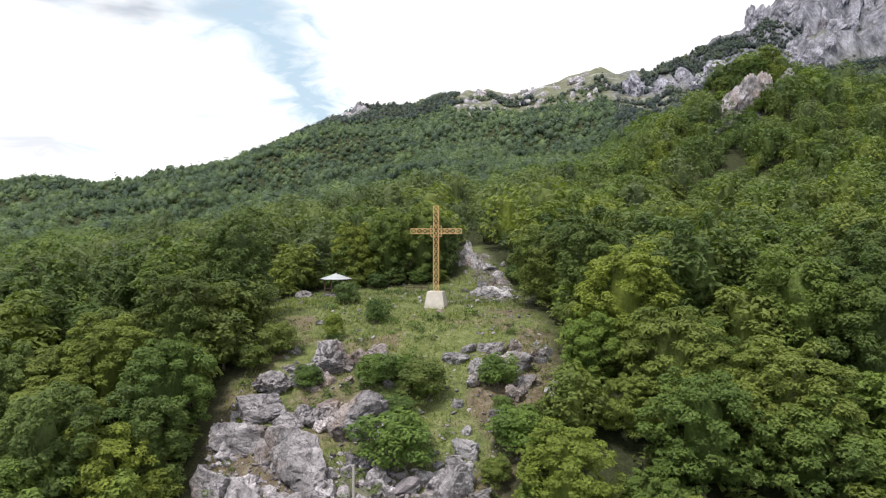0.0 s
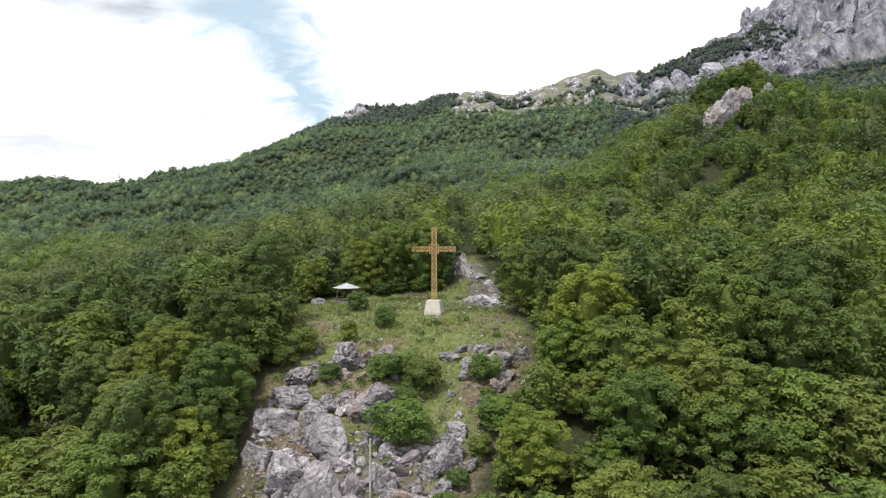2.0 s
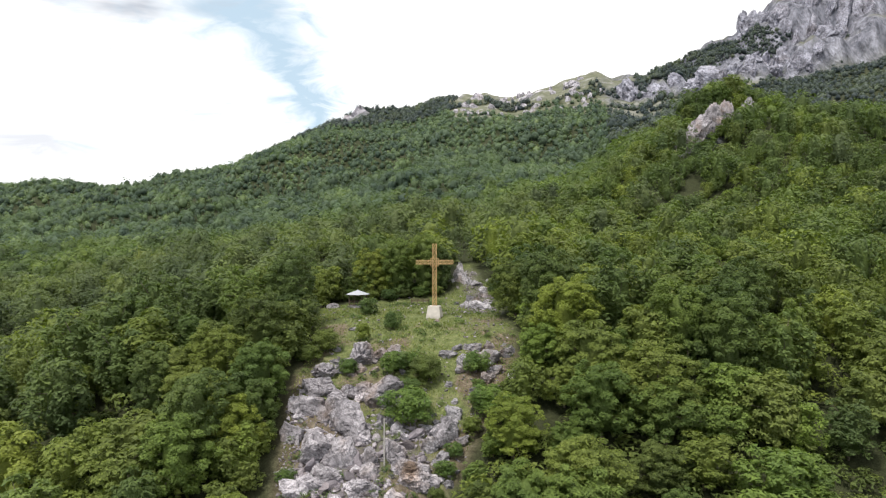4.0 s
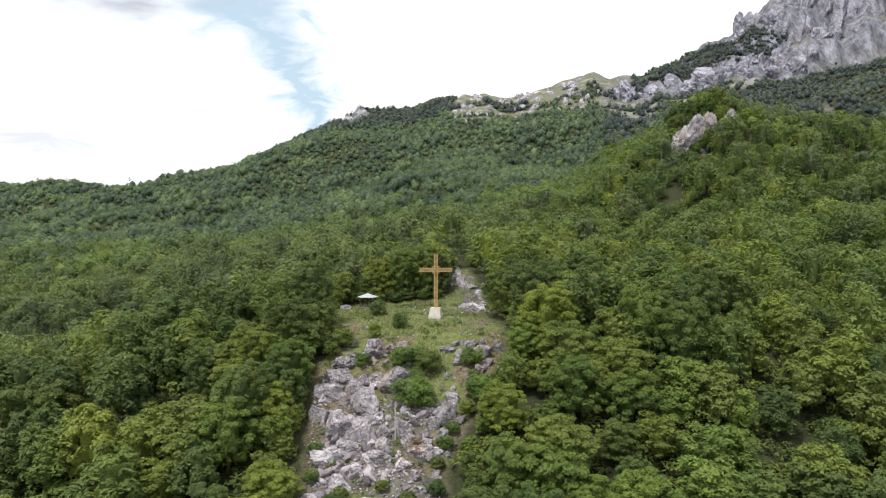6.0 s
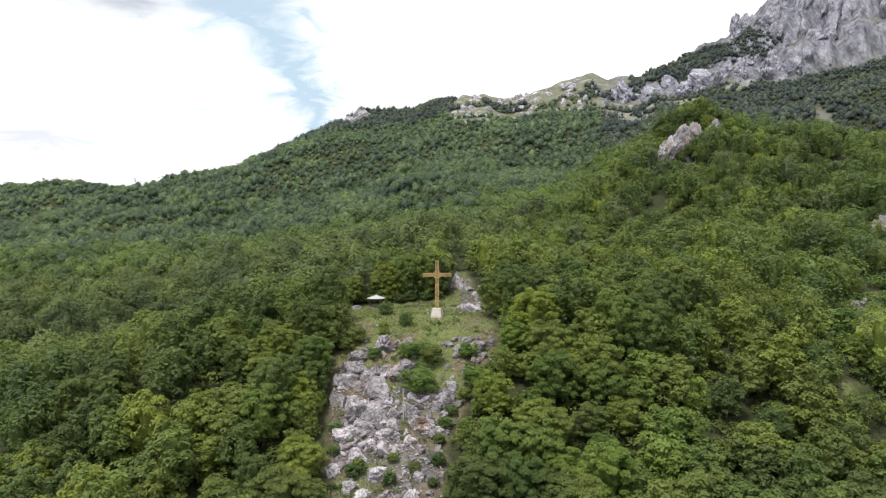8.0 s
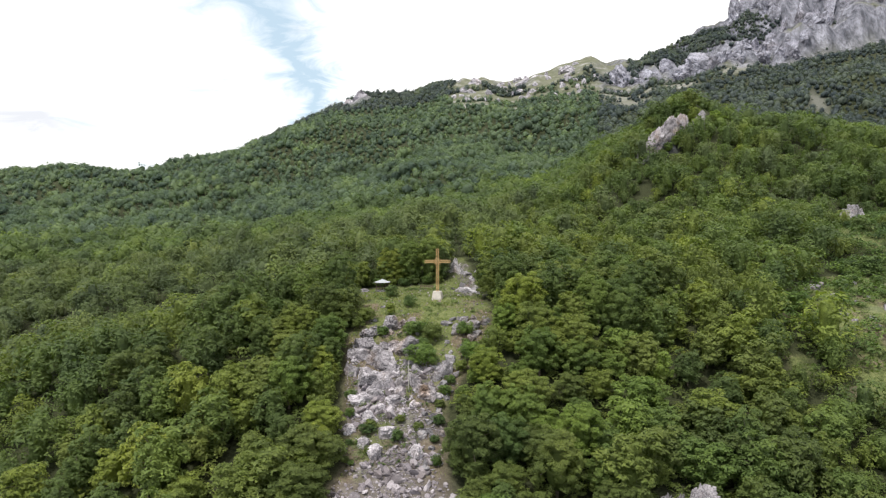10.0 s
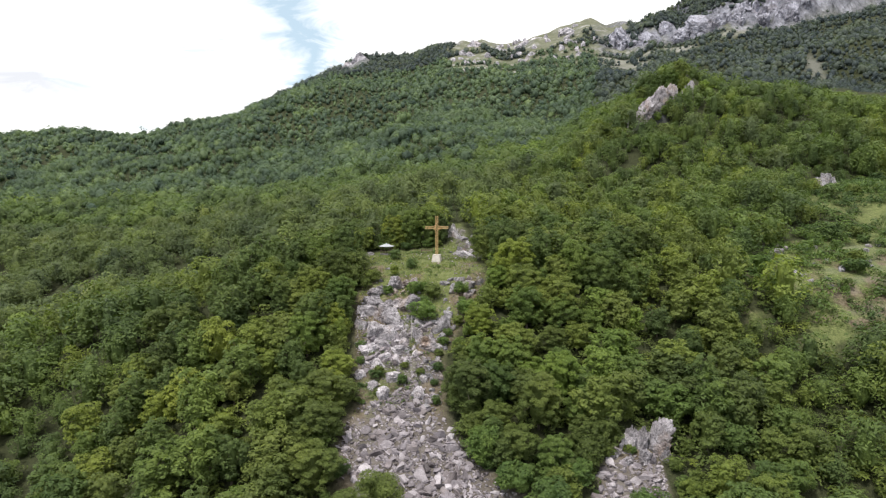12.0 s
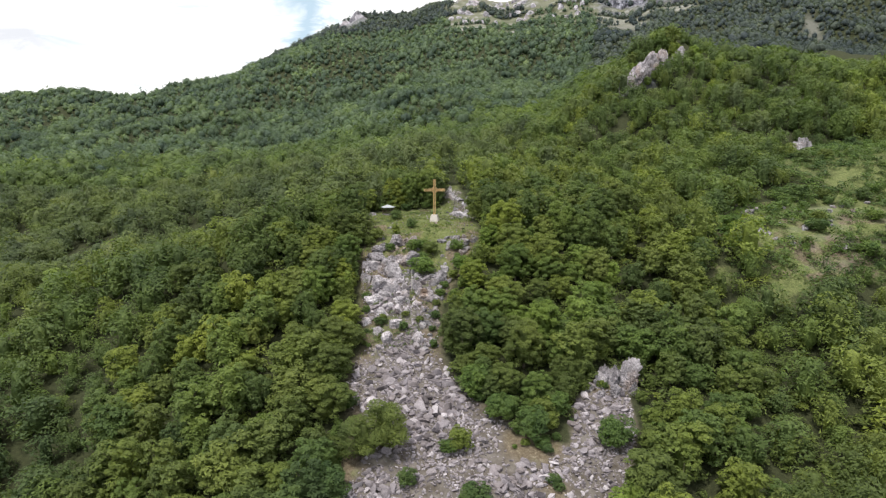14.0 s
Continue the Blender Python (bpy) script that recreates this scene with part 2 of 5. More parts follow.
    talus.attribute_name = "talus"
    c = mixed(nt, talus.outputs["Fac"], c, ramp(nt, streak, [(0.3, (0.19, 0.185, 0.175)), (0.7, (0.31, 0.30, 0.295))]))
    c = mixed(nt, a.outputs["Alpha"], c, pale)
    link(nt, c, b.inputs["Base Color"])
    wall = nt.nodes.new("ShaderNodeMath")
    wall.operation = "MULTIPLY"
    link(nt, flute, wall.inputs[0])
    link(nt, sep.outputs[2], wall.inputs[1])
    big = node(nt, "ShaderNodeBump", Strength=1.0, Distance=26.0)
    link(nt, wall.outputs[0], big.inputs["Height"])
    small = node(nt, "ShaderNodeBump", Strength=0.7, Distance=0.35)
    link(nt, tuft, small.inputs["Height"])
    link(nt, big.outputs[0], small.inputs["Normal"])
    link(nt, small.outputs[0], b.inputs["Normal"])
    return m


GROUND = make_ground()


def plain(name, colour, rough, metal=0.0, vary=0.25, scale=3.0, bump=0.3):
    m, nt, b = material(name, rough, 0.4)
    b.inputs["Metallic"].default_value = metal
    n = world_noise(nt, scale, 7.0, 0.65)
    lo, hi = tuple(v * (1 - vary) for v in colour), tuple(min(1, v * (1 + vary)) for v in colour)
    link(nt, ramp(nt, n, [(0.3, lo), (0.7, hi)]), b.inputs["Base Color"])
    add_bump(nt, b, n, bump, 0.02)
    return m


BARK = plain("grey_bark", (0.13, 0.105, 0.08), 0.9, 0, 0.4, 4.0, 0.8)
YELLOW = plain("ochre_painted_steel", (0.47, 0.31, 0.14), 0.5, 0, 0.18, 2.5, 0.1)
CONCRETE = plain("pale_concrete", (0.46, 0.42, 0.38), 0.85, 0, 0.14, 1.6, 0.3)
WOOD = plain("weathered_wood", (0.085, 0.06, 0.042), 0.8, 0, 0.3, 5.0, 0.5)
SHEET = plain("white_roof_sheet", (0.32, 0.33, 0.35), 0.4, 0.0, 0.08, 1.0, 0.1)
GRASS = foliage("meadow_grass", (0.11, 0.14, 0.045), (0.165, 0.19, 0.065), (0.26, 0.26, 0.115), 0.25, 0.1)
POLEM = plain("grey_pole_wood", (0.33, 0.31, 0.29), 0.8, 0, 0.2, 4.0, 0.3)

# ---------- lie of the land ----------
EYE = (1.0, -128.8, 15.85)


def hash01(i, j, k):
    v = (i * 374761393 + j * 668265263 + k * 2147483647) & 0xFFFFFFFF
    v = ((v ^ (v >> 13)) * 1274126177) & 0xFFFFFFFF
    return ((v ^ (v >> 16)) & 0xFFFF) / 65535.0


def vnoise(x, y, k=0):
    """Smooth value noise between -1 and 1."""
    x, y = np.asarray(x, float), np.asarray(y, float)
    i, j = np.floor(x).astype(np.int64), np.floor(y).astype(np.int64)
    a, b = x - i, y - j
    a, b = a * a * (3 - 2 * a), b * b * (3 - 2 * b)
    top = hash01(i, j, k) * (1 - a) + hash01(i + 1, j, k) * a
    low = hash01(i, j + 1, k) * (1 - a) + hash01(i + 1, j + 1, k) * a
    return 2 * (top * (1 - b) + low * b) - 1


def fbm(x, y, k=0, octaves=4):
    total, amp = 0, 1.0
    for n in range(octaves):
        total = total + amp * vnoise(x * 2**n + 17.3 * n, y * 2**n - 9.1 * n, k + n)
        amp *= 0.5
    return total / 1.9


def smooth(a, b, v):
    s = np.clip((v - a) / (b - a), 0, 1)
    return s * s * (3 - 2 * s)


SPUR_Y = (-400, -260, -120, -89, -75, -60, -45, -33, -25, -14, -6, 0, 22, 32, 60, 110, 200)
SPUR_Z = (-130, -100, -50, -37.5, -31.5, -25, -18.6, -12.6, -8.2, -3.4, -1.0, 0.0, 0.4, 3.2, 8.0, 17, 30)

# slope lines of the mountain: how high it stands over the valley at each bearing, range by range
BEAR = (-0.65, -0.526, -0.40, -0.277, -0.153, -0.115, -0.028, 0.096, 0.179, 0.262, 0.345, 0.428, 0.528, 0.65)
RANGES = (210, 300, 420, 700, 1000, 1180, 1215, 1290, 1330, 1450, 1900, 3200)
SLOPE_LOW = (
    (-0.150, -0.125, -0.105, -0.085, -0.070, -0.060, -0.038, -0.022, -0.012, -0.004, 0.004, 0.008, 0.004, -0.005),
    (-0.078, -0.070, -0.060, -0.048, -0.032, -0.027, -0.014, 0.006, 0.030, 0.098, 0.148, 0.156, 0.148, 0.134),
    (-0.051, -0.042, -0.036, -0.028, -0.012, -0.006, 0.016, 0.042, 0.068, 0.125, 0.138, 0.128, 0.125, 0.120),
    (0.004, 0.013, 0.020, 0.032, 0.058, 0.063, 0.080, 0.100, 0.108, 0.118, 0.122, 0.128, 0.138, 0.148),
    (0.059, 0.068, 0.078, 0.098, 0.126, 0.132, 0.147, 0.157, 0.161, 0.161, 0.168, 0.178, 0.196, 0.225),
    (0.050, 0.056, 0.066, 0.100, 0.137, 0.145, 0.163, 0.168, 0.176, 0.182, 0.194, 0.221, 0.234, 0.262),
)
SLOPE_HIGH = (
    (0.048, 0.052, 0.062, 0.100, 0.140, 0.153, 0.168, 0.176, 0.188, 0.194, 0.205, 0.238, 0.285, 0.325),
    (0.042, 0.048, 0.058, 0.100, 0.145, 0.160, 0.179, 0.190, 0.203, 0.212, 0.234, 0.262, 0.300, 0.345),
    (0.040, 0.046, 0.055, 0.099, 0.147, 0.168, 0.184, 0.194, 0.210, 0.220, 0.242, 0.272, 0.350, 0.415),
    (0.034, 0.040, 0.050, 0.096, 0.150, 0.181, 0.192, 0.198, 0.222, 0.230, 0.254, 0.300, 0.400, 0.475),
    (0.010, 0.015, 0.020, 0.050, 0.090, 0.150, 0.120, 0.140, 0.160, 0.170, 0.190, 0.240, 0.300, 0.340),
    (0.000, 0.000, 0.005, 0.020, 0.040, 0.046, 0.060, 0.080, 0.090, 0.100, 0.110, 0.130, 0.160, 0.180),
)


# small steps of the crest line along the bearings
CREST_U = (-0.62, -0.598, -0.523, -0.49, -0.44, -0.398, -0.299, -0.282, -0.216, -0.158, -0.137, -0.10, -0.042, -0.017, 0.033, 0.066, 0.108, 0.15, 0.22, 0.266, 0.299, 0.315, 0.349, 0.465, 0.485)
CREST_D = (0.003, 0.006, 0.0, -0.009, -0.012, 0.0, -0.003, 0.003, 0.008, 0.011, 0.004, -0.005, -0.013, -0.005, 0.006, 0.005, -0.005, -0.001, 0.006, -0.001, -0.004, 0.005, 0.001, -0.001, -0.009)


def near_z(x, y):
    z = np.interp(y, SPUR_Y, SPUR_Z)
    left = np.logaddexp(0, -(x + 30 - 0.1 * np.clip(y, -60, 60)) / 6) * 6
    right = np.logaddexp(0, (x - 22) / 8) * 8
    z = z - 0.25 * left + np.clip((y + 5) / 400, -0.05, 0.19) * right
    z = z - (11 + 0.05 * np.clip(x - 60, 0, 100)) * np.exp(-(((y - 80) / 30) ** 2)) * smooth(24, 58, x)
    z = z - 9 * np.exp(-(((x + 78) / 42) ** 2) - ((y - 36) / 32) ** 2)
    z = z + 0.9 * fbm(x / 24, y / 24, 3) * smooth(3, 25, np.hypot(x, y - 5)) + 0.25 * fbm(x / 5, y / 5, 9, 3)
    return np.maximum(z, -150)


def far_z(x, y):
    r = np.maximum(y - EYE[1], 60)
    u = np.clip(x / r, -1.2, 1.2)
    rows = np.stack([np.interp(u, BEAR, s) for s in SLOPE_LOW + SLOPE_HIGH])
    k = np.clip(np.searchsorted(RANGES, r) - 1, 0, len(RANGES) - 2)
    lo, hi = np.asarray(RANGES)[k], np.asarray(RANGES)[k + 1]
    w = np.clip((r - lo) / (hi - lo), 0, 1)
    take = lambda q: np.take_along_axis(rows, q[None], 0)[0]
    z = EYE[2] + take(k) * lo * (1 - w) + take(k + 1) * hi * w
    z = z + fbm(x / 110, y / 190, 21) * smooth(230, 620, r) * 24 * (1 - 0.75 * smooth(850, 1000, r)) + fbm(x / 38, y / 60, 31, 3) * smooth(170, 320, r) * 7.5 * (1 - 0.6 * smooth(900, 1000, r))
    z = z + np.interp(u, CREST_U, CREST_D) * r * smooth(850, 1000, r)
    rocky = rock_share(x, y)
    ridged = 1 - np.abs(fbm(x / 60, y / 140, 41, 4)) * 2.2
    return z + rocky * (ridged * 26 - 26 + 14 * fbm(x / 24, y / 60, 47, 3))


def rock_share(x, y):
    """Where cliffs stand: high on the mountain, between wooded ledges."""
    r = np.maximum(y - EYE[1], 60)
    u = x / r
    cliff = smooth(1165, 1205, r) * smooth(0.23, 0.34, u)
    peaks = smooth(1190, 1300, r) * smooth(0.0, 0.03, u) * 0.3
    return np.maximum(cliff, peaks) * (1 - smooth(1600, 1900, r))


def ground_z(x, y):
    x, y = np.asarray(x, float), np.asarray(y, float)
    w = smooth(55, 165, y + 0.12 * np.abs(x))
    knob = 13.0 * np.exp(-(((x - 122) / 17) ** 2) - ((y - 190) / 15) ** 2)
    foot = 8.0 * np.exp(-(((x - 97) / 17) ** 2) - ((y - 136) / 11) ** 2)
    return near_z(x, y) * (1 - w) + far_z(x, y) * w + knob - foot


OPEN_L = ((-110, -16), (-90, -16), (-80, -16), (-63, -17), (-50, -15.5), (-38, -16.5), (-28, -17.5), (-18, -17.5), (-8, -15), (0, -19), (10, -21), (20, -21), (23, -16), (26, 3), (34, 4), (50, 6))
OPEN_R = ((-110, 27), (-90, 27), (-80, 29), (-75, 25), (-71, 15), (-63, 6), (-50, 0.8), (-38, 0.4), (-28, 5), (-18, 11), (-8, 11), (0, 10), (10, 11), (20, 12), (26, 12), (34, 10), (50, 9))


def clearing_reach(x, y):
    """0 in the middle of the clearing beside the woods, 1 at its edge."""
    return np.hypot((x - 109) / 29, (y + 5 - 0.45 * (x - 109)) / 19)


def open_share(x, y):
    """1 on the bare spur with its meadow and scree, 0 in the woods."""
    l = np.interp(y, *zip(*OPEN_L)) + 1.2 * vnoise(y / 7, 0 * y, 5)
    r = np.interp(y, *zip(*OPEN_R)) + 1.2 * vnoise(y / 7, 0 * y, 6)
    spur = smooth(-1.5, 1.5, x - l) * smooth(-1.5, 1.5, r - x) * smooth(-112, -108, y) * smooth(52, 46, y)
    fork = smooth(1.0, 0.8, np.hypot((x - 31.5 - 0.25 * (y + 72)) / 6.5, (y + 72) / 16))
    glade = np.maximum(smooth(1.0, 0.7, np.hypot((x + 124) / 8, (y - 54) / 15)), smooth(1.0, 0.7, np.hypot((x + 208) / 13, (y - 188) / 14)))
    slope = smooth(1.0, 0.75, clearing_reach(x, y) + 0.6 * vnoise(x / 4.5, y / 4.5, 7))
    bank = smooth(1.0, 0.7, np.hypot((x - 142 - 0.3 * (y - 45)) / 25, (y - 45) / 36) + 0.6 * vnoise(x / 5, y / 5, 11))
    return np.maximum.reduce([spur, fork, glade, slope, bank])


def path_share(x, y):
    """The stony track that climbs past the cross."""
    mid = np.interp(y, (4, 12, 24, 34, 44), (9.5, 7.5, 9.0, 6.5, 5.5))
    return smooth(1.0, 0.5, np.abs(x - mid) / 3.0 + 0.35 * vnoise(x / 2, y / 2, 77)) * smooth(2, 8, y) * smooth(46, 38, y)


def clear_share(x, y, reach=3.2):
    """How far the open ground comes within reach of a point."""
    return np.max([open_share(x + reach * a, y + reach * b) for a, b in ((0, 0), (1, 0), (-1, 0), (0, 1), (0, -1))], 0)


def crag_share(x, y):
    """Rocky ground in front of the fin above the woods and below the crest's crag."""
    along, across = (x - 106) * 0.84 + (y - 160) * 0.54, -(x - 106) * 0.54 + (y - 160) * 0.84
    fin = smooth(1.0, 0.8, np.maximum(np.abs(along + 2) / 18, np.abs(across + 4) / 5.5))
    face = smooth(1.0, 0.8, np.hypot((x - 139) / 8, (y - 70) / 9))
    return np.maximum(np.maximum(fin, face), smooth(1.0, 0.8, np.hypot((x + 172) / 36, (y - 1235) / 70)))


# ---------- mesh helpers ----------
def mesh_of(name, verts, tris, mat, flat=True, own=None):
    me = bpy.data.meshes.new(name)
    v, f = np.asarray(verts, np.float32), np.asarray(tris, np.int32)
    n = f.shape[1]
    me.vertices.add(len(v))
    me.vertices.foreach_set("co", v.ravel())
    me.loops.add(f.size)
    me.loops.foreach_set("vertex_index", f.ravel())
    me.polygons.add(len(f))
    me.polygons.foreach_set("loop_start", np.arange(0, f.size, n, dtype=np.int32))
    me.polygons.foreach_set("use_smooth", np.full(len(f), not flat))
    me.materials.append(mat)
    me.update(calc_edges=True)
    if own is not None:
        me.attributes.new("tree", "FLOAT", "POINT").data.foreach_set("value", np.asarray(own, np.float32))
    return me


def part(name, bm, mat, parent, label=""):
    """Links a bmesh (or a mesh) as one mesh object under a thing or a part."""
    if isinstance(bm, bmesh.types.BMesh):
        me = bpy.data.meshes.new(name)
        bm.to_mesh(me)
        bm.free()
        me.materials.append(mat)
    else:
        me = bm
    ob = new(name, me)
    ob.parent = parent
    if label:
        tagged(ob, label)
    return ob


def thing(name, at, label, category, group="", turn=0.0):
    return tagged(new(name), label, category, group), Matrix.Translation(at) @ Matrix.Rotation(turn, 4, "Z")


def box(bm, size, at=(0, 0, 0), turn=None, bevel=0.0):
    m = Matrix.Translation(at) @ (turn if turn else Matrix.Identity(4)) @ Matrix.Diagonal((*size, 1))
    made = bmesh.ops.create_cube(bm, size=1.0, matrix=m)
    if bevel:
        edges = list({e for v in made["verts"] for e in v.link_edges})
        bmesh.ops.bevel(bm, geom=edges, offset=bevel, segments=1, affect="EDGES")
    return bm


def bar(bm, a, b, width, sides=4):
    a, b = Vector(a), Vector(b)
    turn = (b - a).to_track_quat("Z", "Y").to_matrix().to_4x4()
    bmesh.ops.create_cone(bm, cap_ends=True, segments=sides, radius1=width, radius2=width, depth=(b - a).length,
                          matrix=Matrix.Translation((a + b) / 2) @ turn @ Matrix.Rotation(math.pi / 4, 4, "Z"))
    return bm


def rng_dirs(rng, n):
    d = rng.normal(size=(n, 3))
    return d / np.linalg.norm(d, axis=1)[:, None]


# ---------- the ground, one sheet ----------
def axis_steps(near, far, first, growth):
    out, step = [0.0], first
    while out[-1] < far:
        step = first if out[-1] < near else min(step * growth, 11.0 if out[-1] < 1500 else 200)
        out.append(out[-1] + step)
    return np.array(out)


def build_ground():
    half = axis_steps(36, 3500, 1.25, 1.045)
    xs = np.r_[-half[::-1], half[1:]]
    ahead, back = axis_steps(32, 3100, 1.25, 1.045), axis_steps(96, 700, 1.25, 1.15)
    ys = np.r_[-back[::-1], ahead[1:]]
    x, y = (a.ravel() for a in np.meshgrid(xs, ys))
    z = ground_z(x, y)
    i = np.arange((len(ys) - 1) * len(xs)).reshape(len(ys) - 1, len(xs))[:, :-1].ravel()
    quads = np.stack([i, i + 1, i + 1 + len(xs), i + len(xs)], 1)
    me = mesh_of("ground", np.stack([x, y, z], 1), quads, GROUND, flat=False)
    r = np.maximum(y - EYE[1], 60)
    u = x / r
    gx = np.gradient(z.reshape(len(ys), len(xs)), xs, axis=1).ravel()
    gy = np.gradient(z.reshape(len(ys), len(xs)), ys, axis=0).ravel()
    steep = np.hypot(gx, gy)
    cover = np.zeros((len(x), 4), np.float32)
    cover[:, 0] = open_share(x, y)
    cover[:, 1] = smooth(1000, 1050, r + 40 * fbm(x / 50, y / 50, 61)) * (1 - 0.9 * np.clip(forest_share(x, y), 0, 1))
    cover[:, 2] = np.maximum(rock_share(x, y) * smooth(0.5, 0.8, steep + 0.25 * fbm(x / 30, y / 30, 63)) * smooth(900, 1100, r), np.maximum(0.6 * crag_share(x, y), 0.9 * smooth(-0.1, 0.1, fbm(x / 38, y / 30, 107)) * smooth(1150, 1200, r) * smooth(0.22, 0.26, u)))
    ragged = 0.5 * fbm(x / 26, y / 16, 67)
    screes = np.maximum(smooth(1.0, 0.7, np.hypot((u - 0.052) / 0.040, (r - 1052) / 30) + ragged), smooth(1.0, 0.7, np.hypot((u - 0.128) / 0.024, (r - 1050) / 26) + ragged))
    cover[:, 3] = np.maximum(0.75 * scree_share(x, y), 0.7 * path_share(x, y))
    a = me.color_attributes.new("cover", "FLOAT_COLOR", "POINT")
    a.data.foreach_set("color", cover.ravel())
    soil = 0.42 * smooth(-4, -16, y) * (0.3 + 0.7 * smooth(-0.3, 0.5, fbm(x / 9, y / 9, 103))) + 0.4 * smooth(-44, -52, y)
    soil = soil + 0.5 * smooth(-9, -13, x) * smooth(-22, -28, y) * smooth(-46, -40, y)
    soil = soil + 0.5 * smooth(0.1, 0.5, fbm(x / 5, y / 5, 105)) * smooth(22, 10, y) - 0.3 * smooth(-5, 4, y) * smooth(12, 5, x) + 0.18 * smooth(2, 7, x) * smooth(-22, -16, y) * smooth(8, 0, y) - 0.14 * smooth(60, 70, x)
    tal = me.attributes.new("talus", "FLOAT", "POINT")
    tal.data.foreach_set("value", np.clip(np.maximum.reduce([0.85 * screes, 0.36 * talus_share(x, y), 0.14 * smooth(0.2, 0.45, vnoise(x / 7, (y - 0.3 * x) / 2.6, 131)) * smooth(0.9, 0.6, clearing_reach(x, y))]), 0, 1).astype(np.float32))
    at = me.attributes.new("soil", "FLOAT", "POINT")
    at.data.foreach_set("value", np.clip(soil, -0.4, 1.0).astype(np.float32))
    tagged(new("ground", me), "grassy, stony hillside rising to wooded mountains", "ground", kind="structure")


def talus_share(x, y):
    """Pale stony clearings in the high woods, below the cliffs."""
    r = np.maximum(y - EYE[1], 60)
    u = x / r
    foot = smooth(0.22, 0.25, u) * smooth(0.40, 0.36, u) * smooth(1030, 1070, r) * smooth(1215, 1190, r) * smooth(0.0, 0.25, fbm(x / 55, y / 40, 111))
    chute = smooth(1.0, 0.6, np.hypot((u - 0.445) / 0.035, (r - 1150) / 40)) * smooth(-0.3, 0.1, fbm(x / 30, y / 30, 113))
    right = smooth(1.0, 0.5, np.hypot((u - 0.575 + 0.0002 * (r - 800)) / 0.018, (r - 800) / 110)) * smooth(-0.35, 0.1, fbm(x / 25, y / 50, 117))
    lawn = smooth(1.0, 0.7, np.hypot((u - 0.285 - 0.0004 * (r - 1010)) / 0.045, (r - 1010) / 50) + 0.5 * fbm(x / 30, y / 20, 127))
    return np.maximum.reduce([foot, chute, right, lawn])


def scree_share(x, y):
    """Where loose stone covers the slope below the meadow."""
    mid = np.interp(y, (-110, -80, -66, -52, -44, -30), (8, 2, -4, -6, -6, -7.5))
    wide = np.interp(y, (-110, -80, -66, -55, -49, -44, -30), (20, 17, 13, 11, 9, 9, 8))
    lane = smooth(1.1, 0.85, np.abs(x - mid) / wide + 0.3 * vnoise(x / 3.5, y / 3.5, 71)) * smooth(-26, -31, y)
    lane = lane * (1 - 0.8 * smooth(-0.15, 0.25, vnoise(x / 4.5, y / 3, 75)) * smooth(-56, -50, y))
    fork = np.interp(y, (-110, -90, -66), (21, 27, 34))
    side = smooth(1.1, 0.8, np.abs(x - fork) / 8 + 0.3 * vnoise(x / 3, y / 3, 73)) * smooth(-60, -64, y)
    return np.maximum(lane, side) * smooth(-125, -112, y) * open_share(x, y)



# ---------- trees ----------
def sprays(rng, centres, normals, size):
    """Leafy twigs: one narrow ragged blade each."""
    n = len(centres)
    side = np.cross(normals, rng_dirs(rng, n))
    side /= np.linalg.norm(side, axis=1)[:, None] + 1e-9
    up = np.cross(side, normals)
    a, w, d = size * rng.uniform(0.8, 1.3, n), size * rng.uniform(0.35, 0.6, n), size * rng.uniform(-0.3, 0.15, n)
    tip = centres + side * a[:, None] + normals * d[:, None]
    back = centres - side * (0.6 * a)[:, None]
    v = np.stack([tip, back + up * w[:, None], back - up * w[:, None]], 1)
    return v.reshape(-1, 3), np.arange(3 * n).reshape(-1, 3)


def profile(t):
    """How wide a crown is at each share of its height: an egg, broadest a little below the middle."""
    return np.sqrt(np.clip(1 - ((t - 0.42) / 0.64) ** 2, 0.04, 1))


def core(rng, radius, low, high, level, fill=0.34):
    """The dense, shaded inside of a crown."""
    v, f = ico(level)
    v = v * rng.uniform(0.86, 1.12, (len(v), 1))
    t = np.clip(0.5 + 0.46 * v[:, 2], 0, 1)
    wide = radius * fill * profile(t) / np.maximum(np.sqrt(np.clip(1 - v[:, 2] ** 2, 0.12, 1)), 0.35)
    return np.stack([v[:, 0] * wide, v[:, 1] * wide, low + (high - low) * (0.04 + 0.84 * t)], 1), f


def crown_shape(rng, count, size, radius, low, high, lobes, level=1, flat=0.62):
    p, n, s, c = crown_cloud(rng, count, size, radius, low, high, lobes, flat)
    v, f = sprays(rng, p, n, s)
    cv, cf = core(rng, radius, low, high, level)
    return np.concatenate([v, cv]), np.concatenate([f, cf + len(v)]), c


